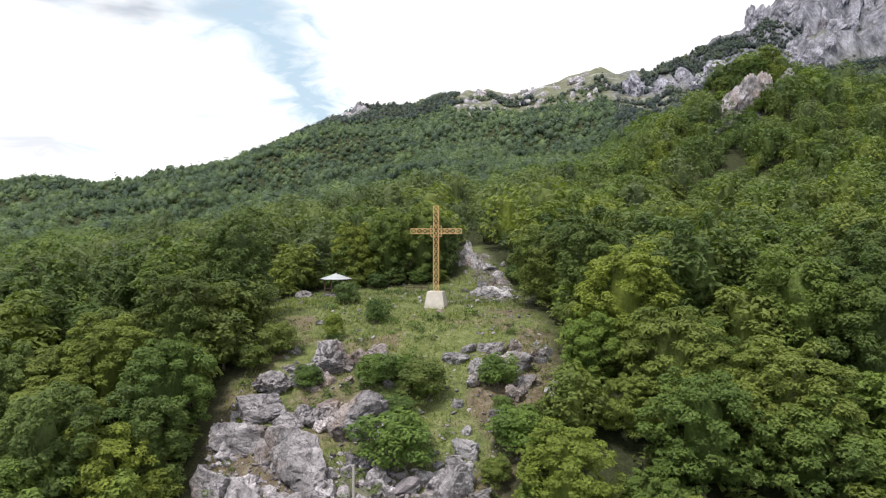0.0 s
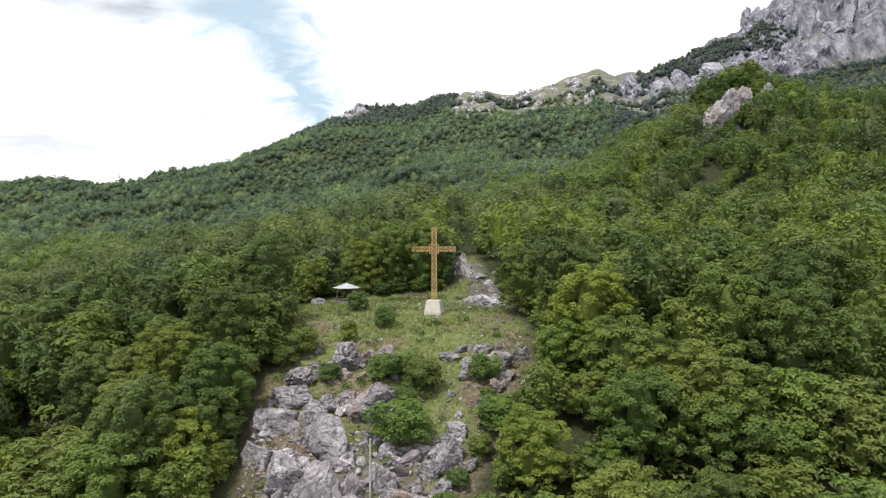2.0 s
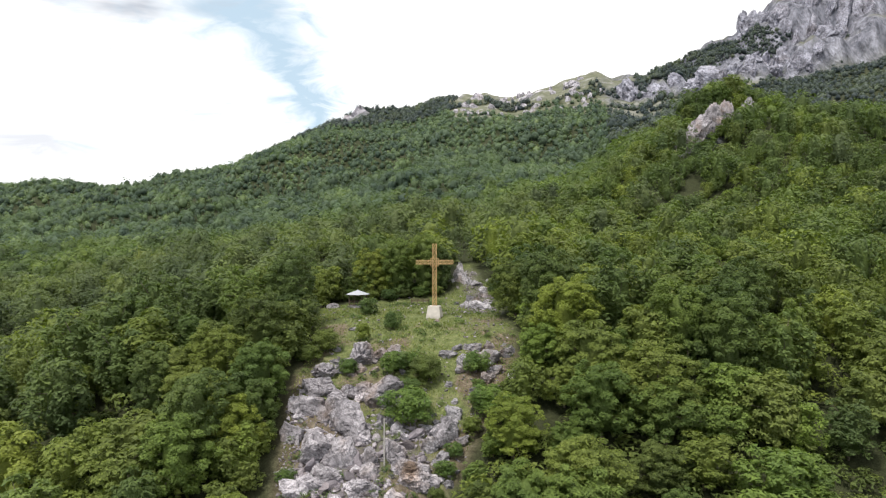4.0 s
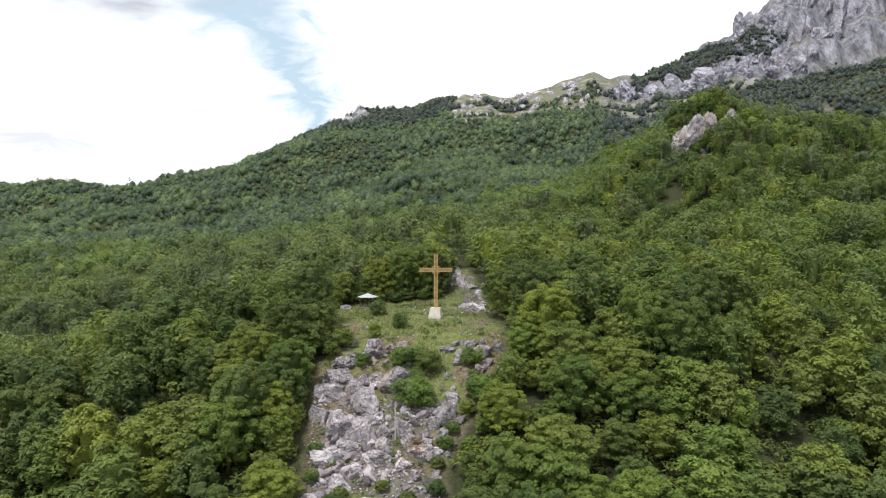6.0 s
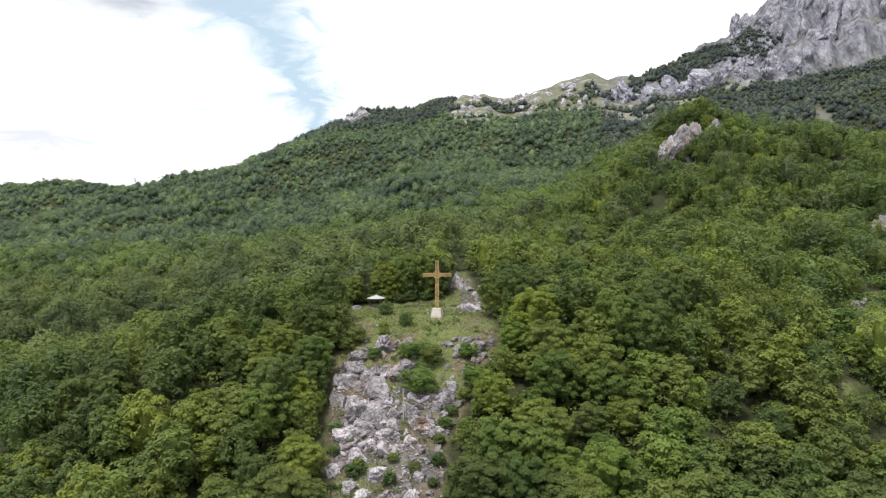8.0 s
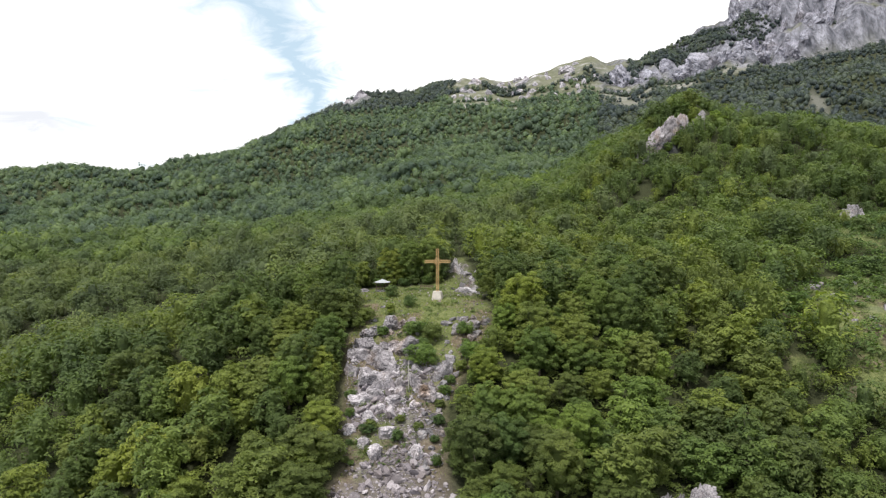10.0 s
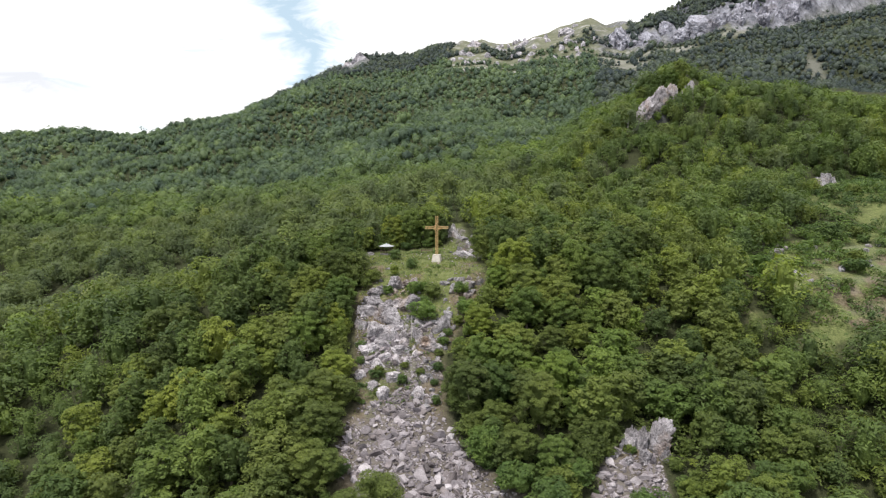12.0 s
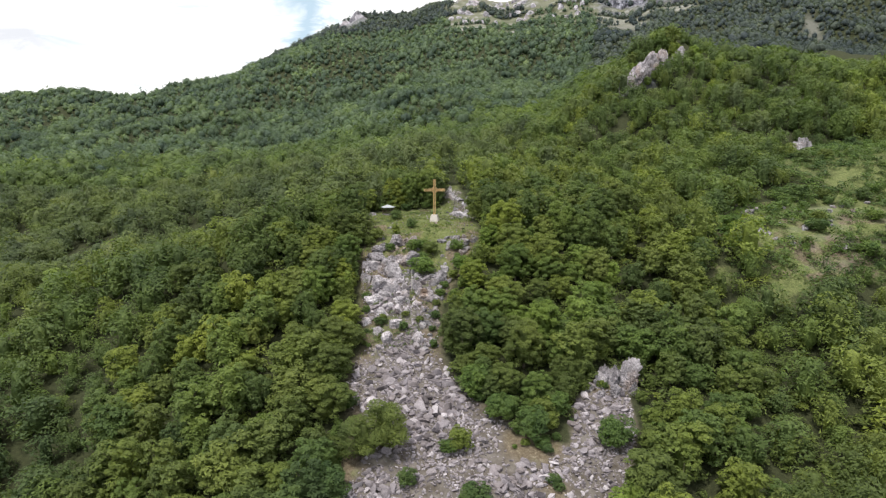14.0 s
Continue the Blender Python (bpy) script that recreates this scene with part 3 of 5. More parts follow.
def crown_cloud(rng, count, size, radius, low, high, lobes, flat=0.62):
    """Centres and normals of the twigs: many leafy clumps set over an uneven egg."""
    k = np.arange(lobes)
    t = (k + rng.uniform(0, 1, lobes)) / lobes
    turn = k * 2.39996 + rng.uniform(-0.5, 0.5, lobes)
    out = np.stack([np.cos(turn), np.sin(turn), 1.6 * (t - 0.4)], 1)
    out /= np.linalg.norm(out, axis=1)[:, None]
    swell = 0.80 + 0.34 * np.max(np.clip(out @ rng_dirs(rng, 6).T, 0, 1) ** 3, 1)
    depth = rng.uniform(0.45, 1.0, lobes) ** 0.7 * swell
    r = radius * 1.85 / math.sqrt(lobes) * rng.uniform(0.55, 1.25, lobes)
    reach = np.maximum(radius * profile(t) * depth - 0.35 * r, 0)
    z = low + flat * r + (high - low - 1.6 * flat * r) * (0.45 + (t - 0.45) * np.clip(0.35 + 0.65 * depth, 0, 1.05))
    c = np.stack([reach * np.cos(turn), reach * np.sin(turn), z], 1)
    share = r**2 * (0.45 + 0.55 * t)
    pick = rng.choice(lobes, count, p=share / share.sum())
    n = rng_dirs(rng, count) + 0.4 * out[pick] + np.array([0, 0, 0.3])
    n /= np.linalg.norm(n, axis=1)[:, None]
    p = c[pick] + n * (r[pick] * (0.62 + 0.46 * rng.uniform(size=count) ** 0.7))[:, None] * np.array([1.15, 1.15, flat])
    face = 0.6 * n + np.array([0, 0, 0.62]) + 0.42 * rng_dirs(rng, count)
    face /= np.linalg.norm(face, axis=1)[:, None]
    return p, face, size * rng.uniform(0.65, 1.35, count), c


def tube(verts, tris, a, b, ra, rb, sides=6):
    a, b = np.asarray(a, float), np.asarray(b, float)
    d = (b - a) / np.linalg.norm(b - a)
    s = np.cross(d, (0.31, 0.95, 0.1))
    s /= np.linalg.norm(s)
    t = np.cross(d, s)
    ang = np.linspace(0, 2 * np.pi, sides, endpoint=False)
    ring = np.cos(ang)[:, None] * s + np.sin(ang)[:, None] * t
    base = sum(len(v) for v in verts)
    verts += [a + ring * ra, b + ring * rb]
    for i in range(sides):
        j = (i + 1) % sides
        tris += [(base + i, base + j, base + sides + j), (base + i, base + sides + j, base + sides + i)]


def make_tree(name, seed, height, radius, count, size, mat, low=0.05, lobes=24, limbs=8, flat=0.62):
    rng = np.random.default_rng(seed)
    v, f, c = crown_shape(rng, count, size, radius, height * low, height, lobes, 2, flat)
    crown = mesh_of("crown", v, f, mat, False)
    verts, faces = [], []
    lean = rng.uniform(-0.25, 0.25, 2)
    fork = np.array([lean[0], lean[1], height * 0.34])
    w = 0.018 * height + 0.03
    tube(verts, faces, (0, 0, -0.8), fork, w * 1.25, w * 0.85)
    top = fork + np.array([lean[0], lean[1], height * 0.42])
    tube(verts, faces, fork, top, w * 0.8, w * 0.25, 5)
    for k in rng.permutation(lobes)[:limbs]:
        start = fork + (top - fork) * rng.uniform(0, 0.6)
        tube(verts, faces, start, c[k], w * 0.42, w * 0.1, 4)
    trunk = mesh_of("trunk", np.concatenate(verts), np.array(faces), BARK)
    return crown, trunk


def plant(name, parts, at, turn, scale, label, category, group):
    """A tree or bush with its trunk and crown on the slope."""
    ob = tagged(new(name), label, category, group)
    ob.matrix_basis = Matrix.Translation(at) @ Matrix.Rotation(turn, 4, "Z") @ Matrix.Diagonal((scale[0], scale[0], scale[1], 1))
    part("trunk" if category == "tree" else "stems", parts[1], None, ob)
    part("crown", parts[0], None, ob)
    return ob


def scatter(rng, x0, x1, y0, y1, gap, tries=None):
    """Points at least gap apart, on a jittered lattice."""
    nx, ny = int((x1 - x0) / gap), int((y1 - y0) / gap)
    gx, gy = np.meshgrid(np.arange(nx), np.arange(ny))
    x = x0 + (gx + 0.5 * (gy % 2) + rng.uniform(-0.42, 0.42, gx.shape) + 0.5) * gap
    y = y0 + (gy + rng.uniform(-0.42, 0.42, gy.shape) + 0.5) * gap
    return x.ravel(), y.ravel()


def stamp(rng, shapes, x, y, z, scale, tall):
    """Joins copies of a few plain shapes into one array of vertices and triangles."""
    pick = rng.integers(0, len(shapes), len(x))
    turn = rng.uniform(0, 2 * np.pi, len(x))
    vs, fs, own, base = [], [], [], 0
    for k, (sv, sf) in enumerate(shapes):
        m = np.nonzero(pick == k)[0]
        if not len(m):
            continue
        c, s = np.cos(turn[m])[:, None], np.sin(turn[m])[:, None]
        a = scale[m][:, None]
        px = a * (sv[None, :, 0] * c - sv[None, :, 1] * s) + x[m][:, None]
        py = a * (sv[None, :, 0] * s + sv[None, :, 1] * c) + y[m][:, None]
        pz = (scale[m] * tall[m])[:, None] * sv[None, :, 2] + z[m][:, None]
        vs.append(np.stack([px, py, pz], -1).reshape(-1, 3))
        fs.append((sf[None] + (np.arange(len(m)) * len(sv))[:, None, None]).reshape(-1, 3) + base)
        own.append(np.repeat(rng.uniform(size=len(m)), len(sv)))
        base += len(m) * len(sv)
    return np.concatenate(vs), np.concatenate(fs), np.concatenate(own)


def ico(level):
    bm = bmesh.new()
    bmesh.ops.create_icosphere(bm, subdivisions=level, radius=1.0)
    v = np.array([q.co[:] for q in bm.verts])
    f = np.array([[q.index for q in t.verts] for t in bm.faces])
    bm.free()
    return v, f


def lump(rng, level, count, size):
    """A tree far off, one unit high: a crown of leafy clumps round a dense inside."""
    p, n, s, _ = crown_cloud(rng, count, size, 0.47, 0.0, 1.0, 13, 0.8)
    v, f = sprays(rng, p, n, s)
    cv, cf = core(rng, 0.47, 0.0, 1.0, level, 0.68)
    return np.concatenate([v, cv]), np.concatenate([f, cf + len(v)])


LOOKS = ("broadleaf tree in full green leaf on the slope", "spreading broadleaf tree with layered green leaves",
         "tall dark green broadleaf tree among the others", "low round broadleaf tree with fresh green leaves", "yellowish green broadleaf tree standing out from the woods")


def build_woods():
    rng = np.random.default_rng(5)
    x, y = scatter(rng, -240, 240, -112, 155, 5.9)
    ok = (clear_share(x, y) < 0.4) & (crag_share(x, y) < 0.5) & (np.abs(x) < 0.67 * (y + 192) + 9) & (rng.uniform(size=len(x)) < 0.95)
    # trees that stand out at the edge of the meadow and the scree
    own = ((33.1, -17.7, 2, 1.1), (37.6, -17.0, 2, 1.1), (37.8, -20.6, 2, 1.1), (44.3, -9.6, 2, 1.1), (-22.5, -2.5, 2, 1.12), (16.5, -6, 2, 1.1), (18.5, -13, 0, 1.05), (13, 1, 0, 0.95), (9.5, -42, 3, 1.0), (-21.5, -24, 4, 0.95), (-24, -15, 0, 1.0), (14, -17.5, 3, 0.8), (-8, 27.5, 2, 0.95), (-2.5, 28, 2, 1.0), (0.6, 29, 2, 0.78), (-13, 28, 0, 0.9), (14, -63, 1, 0.8), (20, -65.5, 3, 0.85), (26, -61.5, 0, 0.7), (10.5, -57, 1, 0.75))
    far_from = np.ones(len(x), bool)
    for a, b, _, _ in own:
        far_from &= np.hypot(x - a, y - b) > 4.5
    x, y = x[ok & far_from], y[ok & far_from]
    # the nearest first, beginning with those that the walk sees from close by
    seen = (np.abs(x) < 0.66 * (y + 79)) & (y > -60)
    order = np.argsort(np.where(seen, np.hypot(x, y + 79) - 40, np.hypot(x, 0.8 * (y + 50))))
    x, y = x[order], y[order]
    z = ground_z(x, y)
    kinds = ((10.6, 4.4, LEAF, 0.66), (9.2, 4.6, LEAF, 0.54), (11.8, 4.2, LEAF_DARK, 0.8), (8.6, 3.9, LEAF_LIGHT, 0.72), (9.8, 4.0, LEAF_LIGHT, 0.7))
    close = [make_tree("tree", 100 + k, h, rd, 14500, 0.182, m, 0.05, 125, 8, fl) for k, (h, rd, m, fl) in enumerate(kinds)]
    mid = [make_tree("tree", 120 + k, h, rd, 2600, 0.38, m, 0.05, 60, 8, fl) for k, (h, rd, m, fl) in enumerate(kinds)]
    young = [make_tree("tree", 140 + k, h, rd, 1900, 0.40, m, 0.03, 50, 6, fl) for k, (h, rd, m, fl) in enumerate(kinds)]
    group = "trees on the near slope"
    for a, b, k, s in own:
        plant("tree", close[k], (a, b, float(ground_z(a, b)) - (1.3 if b > 20 else 0.5)), rng.uniform(0, 6.28), (s, s * (1.1 if b > 20 else 1)), LOOKS[k], "tree", group)
    # trees that stand round the fin of rock
    for a, b, s in ((118, 160, 0.42), (103, 148, 0.55), (107, 150.5, 0.62), (111, 153, 0.66), (115, 156, 0.6), (99, 144.5, 0.5), (120, 158, 0.55), (99, 161, 0.7), (104, 164, 0.75), (110, 167.5, 0.7), (122, 169.5, 0.8), (131, 167, 0.75), (117, 176, 1.05), (108, 174, 0.95), (101, 168, 0.8), (123, 179, 1.1), (86, 153, 0.7), (93, 157, 0.6), (128, 164, 0.6)):
        plant("tree", mid[int(rng.integers(0, 4))], (a, b, float(ground_z(a, b)) - 0.2), rng.uniform(0, 6.28), (s, s), "broadleaf tree growing beside the limestone fin", "tree", "trees beside the fin")
    for n in range(270):
        fresh = 2 < x[n] < 42 and -72 < y[n] < -24
        k = int(rng.choice(5, p=(0.22, 0.2, 0.04, 0.44, 0.1) if fresh else (0.24, 0.19, 0.55, 0.01, 0.01) if x[n] < -34 else (0.24, 0.2, 0.48, 0.05, 0.03) if x[n] > 24 and y[n] > -32 else (0.34, 0.3, 0.24, 0.08, 0.04) if x[n] < -18 and y[n] < -36 else (0.33, 0.3, 0.18, 0.14, 0.05)))
        s = 0.62 + 0.5 * rng.uniform() ** 1.2
        plant("tree", (close if n < 34 else mid)[k], (x[n], y[n], z[n] - 0.2), rng.uniform(0, 6.28), (s, s * rng.uniform(0.85, 1.1)), LOOKS[k], "tree", group)
    # shrubby young trees that close the edge of the woods
    ex, ey = scatter(rng, -24, 48, -112, 30, 3.1)
    edge = (clear_share(ex, ey, 1.7) < 0.35) & (clear_share(ex, ey, 5.5) > 0.6)
    for a, b in zip(ex[edge], ey[edge]):
        k = int(rng.choice(4, p=(0.34, 0.3, 0.12, 0.24)))
        s = rng.uniform(0.26, 0.5) if rng.uniform() < 0.7 else rng.uniform(0.5, 0.68)
        plant("young_tree", young[k], (a, b, float(ground_z(a, b)) - 0.15), rng.uniform(0, 6.28), (s * 1.05, s), "shrubby young broadleaf tree at the edge of the open slope", "tree", "young trees at the wood's edge")
    x, y, z = x[270:], y[270:], z[270:]
    lot = rng.uniform(size=len(x)) * np.where((x < -18) & (y < -30), 0.95, 1.0) + np.where((x < -18) & (y < -30), 0.38, 0) * (rng.uniform(size=len(x)) < 0.6) + 0.25 * vnoise(x / 30, y / 30, 91) + 0.55 * np.maximum(smooth(30, 70, x) * smooth(-60, -20, y), smooth(-40, -60, x) * smooth(0, -20, y)) * (rng.uniform(size=len(x)) < 0.9) + np.where(rng.uniform(size=len(x)) < np.where(x < -20, smooth(-2, 22, y), smooth(25, 60, y - 0.1 * x)) * (1 - 0.85 * smooth(10, 60, x)), 20, 0)
    lot = np.clip(lot, -0.9, 1.2) + np.where(lot > 9, 20, 0)
    for name, mat, lo, hi, label in (("woodland", LEAF, -0.1, 0.78, "dense green broadleaf woodland on the slopes"), ("dark_woodland", LEAF_DARK, 0.78, 1.3, "darker green trees among the woodland"), ("light_woodland", LEAF_LIGHT, -9, -0.1, "yellowish green trees scattered in the woodland"), ("upper_woodland", LEAF_MID_HAZED, 9, 99, "woodland on the slopes above the meadow, lightened in colour for haze")):
        m = (lot >= lo) & (lot < hi)
        shapes = []
        for k in range(6):
            shapes.append(crown_shape(rng, 680, 0.44, 4.3, 0.3, 9.8, 26, 2, 0.75)[:2])
        v, f, own = stamp(rng, shapes, x[m], y[m], z[m] - 0.3, (0.52 + 0.8 * rng.uniform(size=m.sum()) ** 2), rng.uniform(0.85, 1.15, m.sum()))
        tagged(new(name, mesh_of(name, v, f, mat, False, own)), label, "woodland", kind="stuff")
    # the woods go on below, down the valley side
    x, y = scatter(rng, -150, 150, -260, -113, 7.0)
    low = [lump(rng, 1, 90, 0.09) for _ in range(5)]
    v, f, own = stamp(rng, low, x, y, ground_z(x, y) - 1.2, rng.uniform(6.5, 12, len(x)), rng.uniform(0.8, 1.1, len(x)))
    tagged(new("lower_woodland", mesh_of("lower_woodland", v, f, LEAF_DARK, False, own)), "dark green woods on the valley side", "woodland", kind="stuff")
    # undergrowth that fills the gaps between the trunks
    x, y = scatter(rng, -62, 84, -112, 24, 2.9)
    ok = (clear_share(x, y, 1.4) < 0.4) & (rng.uniform(size=len(x)) < 0.85)
    shapes = []
    for k in range(6):
        p, n, sz, _ = crown_cloud(rng, 96, 0.15, 0.62, 0.0, 0.9, 8)
        shapes.append(sprays(rng, p, n, sz))
    s = rng.uniform(1.4, 3.4, ok.sum())
    v, f, own = stamp(rng, shapes, x[ok], y[ok], ground_z(x[ok], y[ok]) - 0.1, s, rng.uniform(0.7, 1.1, ok.sum()))
    tagged(new("undergrowth", mesh_of("undergrowth", v, f, LEAF, own=own)), "green shrubs and saplings under the trees", "undergrowth", kind="stuff")


def forest_share(x, y):
    r = np.maximum(y - EYE[1], 60)
    u = x / r
    e = 5.0
    steep = np.hypot(ground_z(x + e, y) - ground_z(x - e, y), ground_z(x, y + e) - ground_z(x, y - e)) / (2 * e)
    patch = smooth(0.0, 0.06, fbm(x / 60, y / 40, 83) - np.where(u > 0.26, 0.3, 0.1))
    alp = smooth(1020, 1050, r + 30 * fbm(x / 60, y / 60, 81)) * smooth(0.0, 0.03, u) * smooth(0.24, 0.2, u)
    high = smooth(1172, 1190, r) * smooth(0.2, 0.24, u)
    ledge = belt_share(x, y)
    alp = np.maximum(alp, smooth(1310, 1325, r) * smooth(0.0, 0.03, u) * (1 - ledge))
    patch = patch * smooth(1325, 1310, r)
    s = (1 - alp * (1 - patch)) * (1 - high * (1 - np.maximum(patch * smooth(0.9, 0.6, steep), ledge)))
    return s * (1 - crag_share(x, y)) * (1 - 0.92 * talus_share(x, y))


def belt_share(x, y):
    """The wooded ledge between the two bands of cliff."""
    r = np.maximum(y - EYE[1], 60)
    u = x / r
    low = np.interp(u, (0.28, 0.295, 0.337, 0.386, 0.436, 0.487, 0.51), (1290, 1279, 1262, 1305, 1275, 1280, 1292))
    top = np.interp(u, (0.28, 0.295, 0.337, 0.386, 0.436, 0.487, 0.51), (1400, 1470, 1470, 1420, 1395, 1310, 1292))
    return smooth(-6, 4, r - low) * smooth(-4, 6, top - r) * smooth(0.27, 0.285, u) * smooth(0.515, 0.505, u)


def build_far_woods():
    rng = np.random.default_rng(8)
    near = [lump(rng, 1, 190, 0.076) for _ in range(7)]
    far = [lump(rng, 1, 96, 0.084) for _ in range(7)]
    tiny = [lump(rng, 1, 30, 0.122) for _ in range(7)]
    for name, mat, label, bands in (("bright_woods", LEAF_LIGHT, "yellowish green young trees along the flank of the hill", ((200, 272, 4.6, 7.0, near),)),
                                    ("young_woods", LEAF_YOUNG_HAZED, "bright green young woods above the meadow", ((155, 300, 6.2, 9.0, near), (300, 420, 7.0, 9.4, far))),
                                    ("hill_woods", LEAF_DARK, "dark green woods over the hill with the limestone fin", ((155, 330, 5.8, 9.0, near),)),
                                    ("far_woods", LEAF_FAR_HAZED, "dense beech woods covering the mountainside", ((190, 620, 7.4, 9.6, far), (620, 980, 9.0, 10.0, tiny), (980, 1100, 10.0, 10.0, tiny))),
                                    ("high_woods", LEAF_HIGH_HAZED, "dark beech woods below and between the cliffs, blued for haze", ((190, 620, 7.4, 9.6, far), (620, 980, 8.2, 10.4, tiny), (980, 1330, 8.6, 10.6, tiny), (1120, 1350, 5.6, 9.0, tiny)))):
        vs, fs, ws, base = [], [], [], 0
        for y0, y1, gap, tall, shapes in bands:
            x, y = scatter(rng, -0.8 * (y1 + 150), 0.8 * (y1 + 150), y0, y1, gap)
            r = y - EYE[1]
            u = x / r
            ok = (np.abs(x) < 0.67 * (y + 192) + 9) & ~((u > 0.3) & (r > 450) & (r < 560)) & (rng.uniform(size=len(x)) < np.clip(forest_share(x, y), 0, 1) * 0.96)
            strip = np.abs(x - (60 + 0.5 * (y - 236))) + 0.25 * np.abs(y - 236) < 13 + 4 * vnoise(x / 6, y / 6, 141)
            ok &= strip if name == "bright_woods" else ~strip
            if name == "young_woods":
                ok &= u < 0.25 + 0.03 * vnoise(x / 12, y / 12, 143)
            elif name == "hill_woods":
                ok &= u >= 0.25 + 0.03 * vnoise(x / 12, y / 12, 143)
            if y1 < 700 and name not in ("bright_woods", "hill_woods"):
                change = smooth(230, 400, y + 90 * fbm(x / 70, y / 70, 121)) > rng.uniform(size=len(x))
                ok &= ~change if name == "young_woods" else change
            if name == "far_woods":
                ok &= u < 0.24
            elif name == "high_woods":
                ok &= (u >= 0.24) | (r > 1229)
            if gap < 6 and y0 > 1000:
                ok &= belt_share(x, y) > 0.5
            x, y = x[ok], y[ok]
            s = tall * (0.52 + 0.85 * rng.uniform(size=len(x)) ** 1.5) * (1 + 0.3 * vnoise(x / 40, y / 40, 93))
            v, f, own = stamp(rng, shapes, x, y, ground_z(x, y) - 0.14 * s, s, rng.uniform(0.75, 1.15, len(x)))
            vs.append(v)
            fs.append(f + base)
            ws.append(own)
            base += len(v)
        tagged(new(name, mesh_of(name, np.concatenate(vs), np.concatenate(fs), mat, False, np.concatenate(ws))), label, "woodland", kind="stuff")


build_ground()
build_woods()
build_far_woods()


# ---------- cross, pedestal ----------
def build_cross():
    bm = bmesh.new()
    ring = [[Vector((sx * a, sy * a, z)) for sx, sy in ((-1, -1), (1, -1), (1, 1), (-1, 1))] for a, z in ((1.17, -0.5), (1.13, 0.22), (0.88, 1.72))]
    vs = [[bm.verts.new(p) for p in r] for r in ring]
    for a, b in zip(vs, vs[1:]):
        for i in range(4):
            bm.faces.new((a[i], a[(i + 1) % 4], b[(i + 1) % 4], b[i]))
    bm.faces.new(vs[2])
    bm.faces.new(vs[0][::-1])
    bmesh.ops.bevel(bm, geom=list(bm.edges), offset=0.03, segments=2, affect="EDGES")
    ped, m = thing("pedestal", (0, 0, 0.0), "pale concrete pedestal tapering upwards on the meadow", "pedestal", turn=-0.2)
    part("block", bm, CONCRETE, ped)
    ped.matrix_basis = m

    cross, m = thing("lattice_cross", (0, 0, 1.72), "tall ochre steel lattice cross standing on a pale concrete pedestal", "cross", turn=0.06)
    w, top, arm, level = 0.29, 9.86, 2.92, 6.95
    for sx in (-w, w):
        for sy in (-w, w):
            part("chord", bar(bmesh.new(), (sx, sy, 0), (sx, sy, top), 0.055), YELLOW, cross)
    for sy in (-w, w):
        for sz in (-w, w):
            for side in (-1, 1):
                part("arm_chord", bar(bmesh.new(), (side * w, sy, level + sz), (side * arm, sy, level + sz), 0.055), YELLOW, cross)
    step = top / 14
    one = bar(bmesh.new(), (-w, 0, 0), (w, 0, step), 0.038)
    me = bpy.data.meshes.new("brace")
    one.to_mesh(me)
    one.free()
    me.materials.append(YELLOW)
    flat = bar(bmesh.new(), (-w, 0, 0), (w, 0, 0), 0.038)
    rung = bpy.data.meshes.new("rung")
    flat.to_mesh(rung)
    flat.free()
    rung.materials.append(YELLOW)

    def put(mesh, name, mat):
        ob = new(name, mesh)
        ob.parent = cross
        ob.matrix_basis = mat

    for n in range(14):
        for q in range(4):
            turn = Matrix.Rotation(q * math.pi / 2, 4, "Z")
            for flip in (1, -1):
                put(me, "brace", Matrix.Translation((0, 0, n * step)) @ turn @ Matrix.Translation((0, -w, 0)) @ Matrix.Diagonal((flip, 1, 1, 1)))
            put(rung, "rung", Matrix.Translation((0, 0, (n + 1) * step)) @ turn @ Matrix.Translation((0, -w, 0)))
    span = (arm - w) / 4
    lay = Matrix(((0, 0, 1, 0), (0, 1, 0, 0), (1, 0, 0, 0), (0, 0, 0, 1)))
    for side in (-1, 1):
        for n in range(4):
            for q in range(4):
                turn = Matrix.Rotation(q * math.pi / 2, 4, "X")
                for flip in (1, -1):
                    put(me, "brace", Matrix.Translation((side * (w + n * span), 0, level)) @ turn @ Matrix.Diagonal((side * span / step, 1, 1, 1)) @ Matrix.Translation((0, -w, 0)) @ lay @ Matrix.Diagonal((flip, 1, 1, 1)))
                put(rung, "rung", Matrix.Translation((side * (w + (n + 1) * span), 0, level)) @ turn @ Matrix.Translation((0, -w, 0)) @ lay)
    # square collar where post and arms meet
    for sy in (-w - 0.03, w + 0.03):
        for a, b in (((-0.6, -0.6), (0.6, -0.6)), ((0.6, -0.6), (0.6, 0.6)), ((0.6, 0.6), (-0.6, 0.6)), ((-0.6, 0.6), (-0.6, -0.6))):
            part("collar_bar", bar(bmesh.new(), (a[0], sy, level + a[1]), (b[0], sy, level + b[1]), 0.05), YELLOW, cross)
    cross.matrix_basis = m


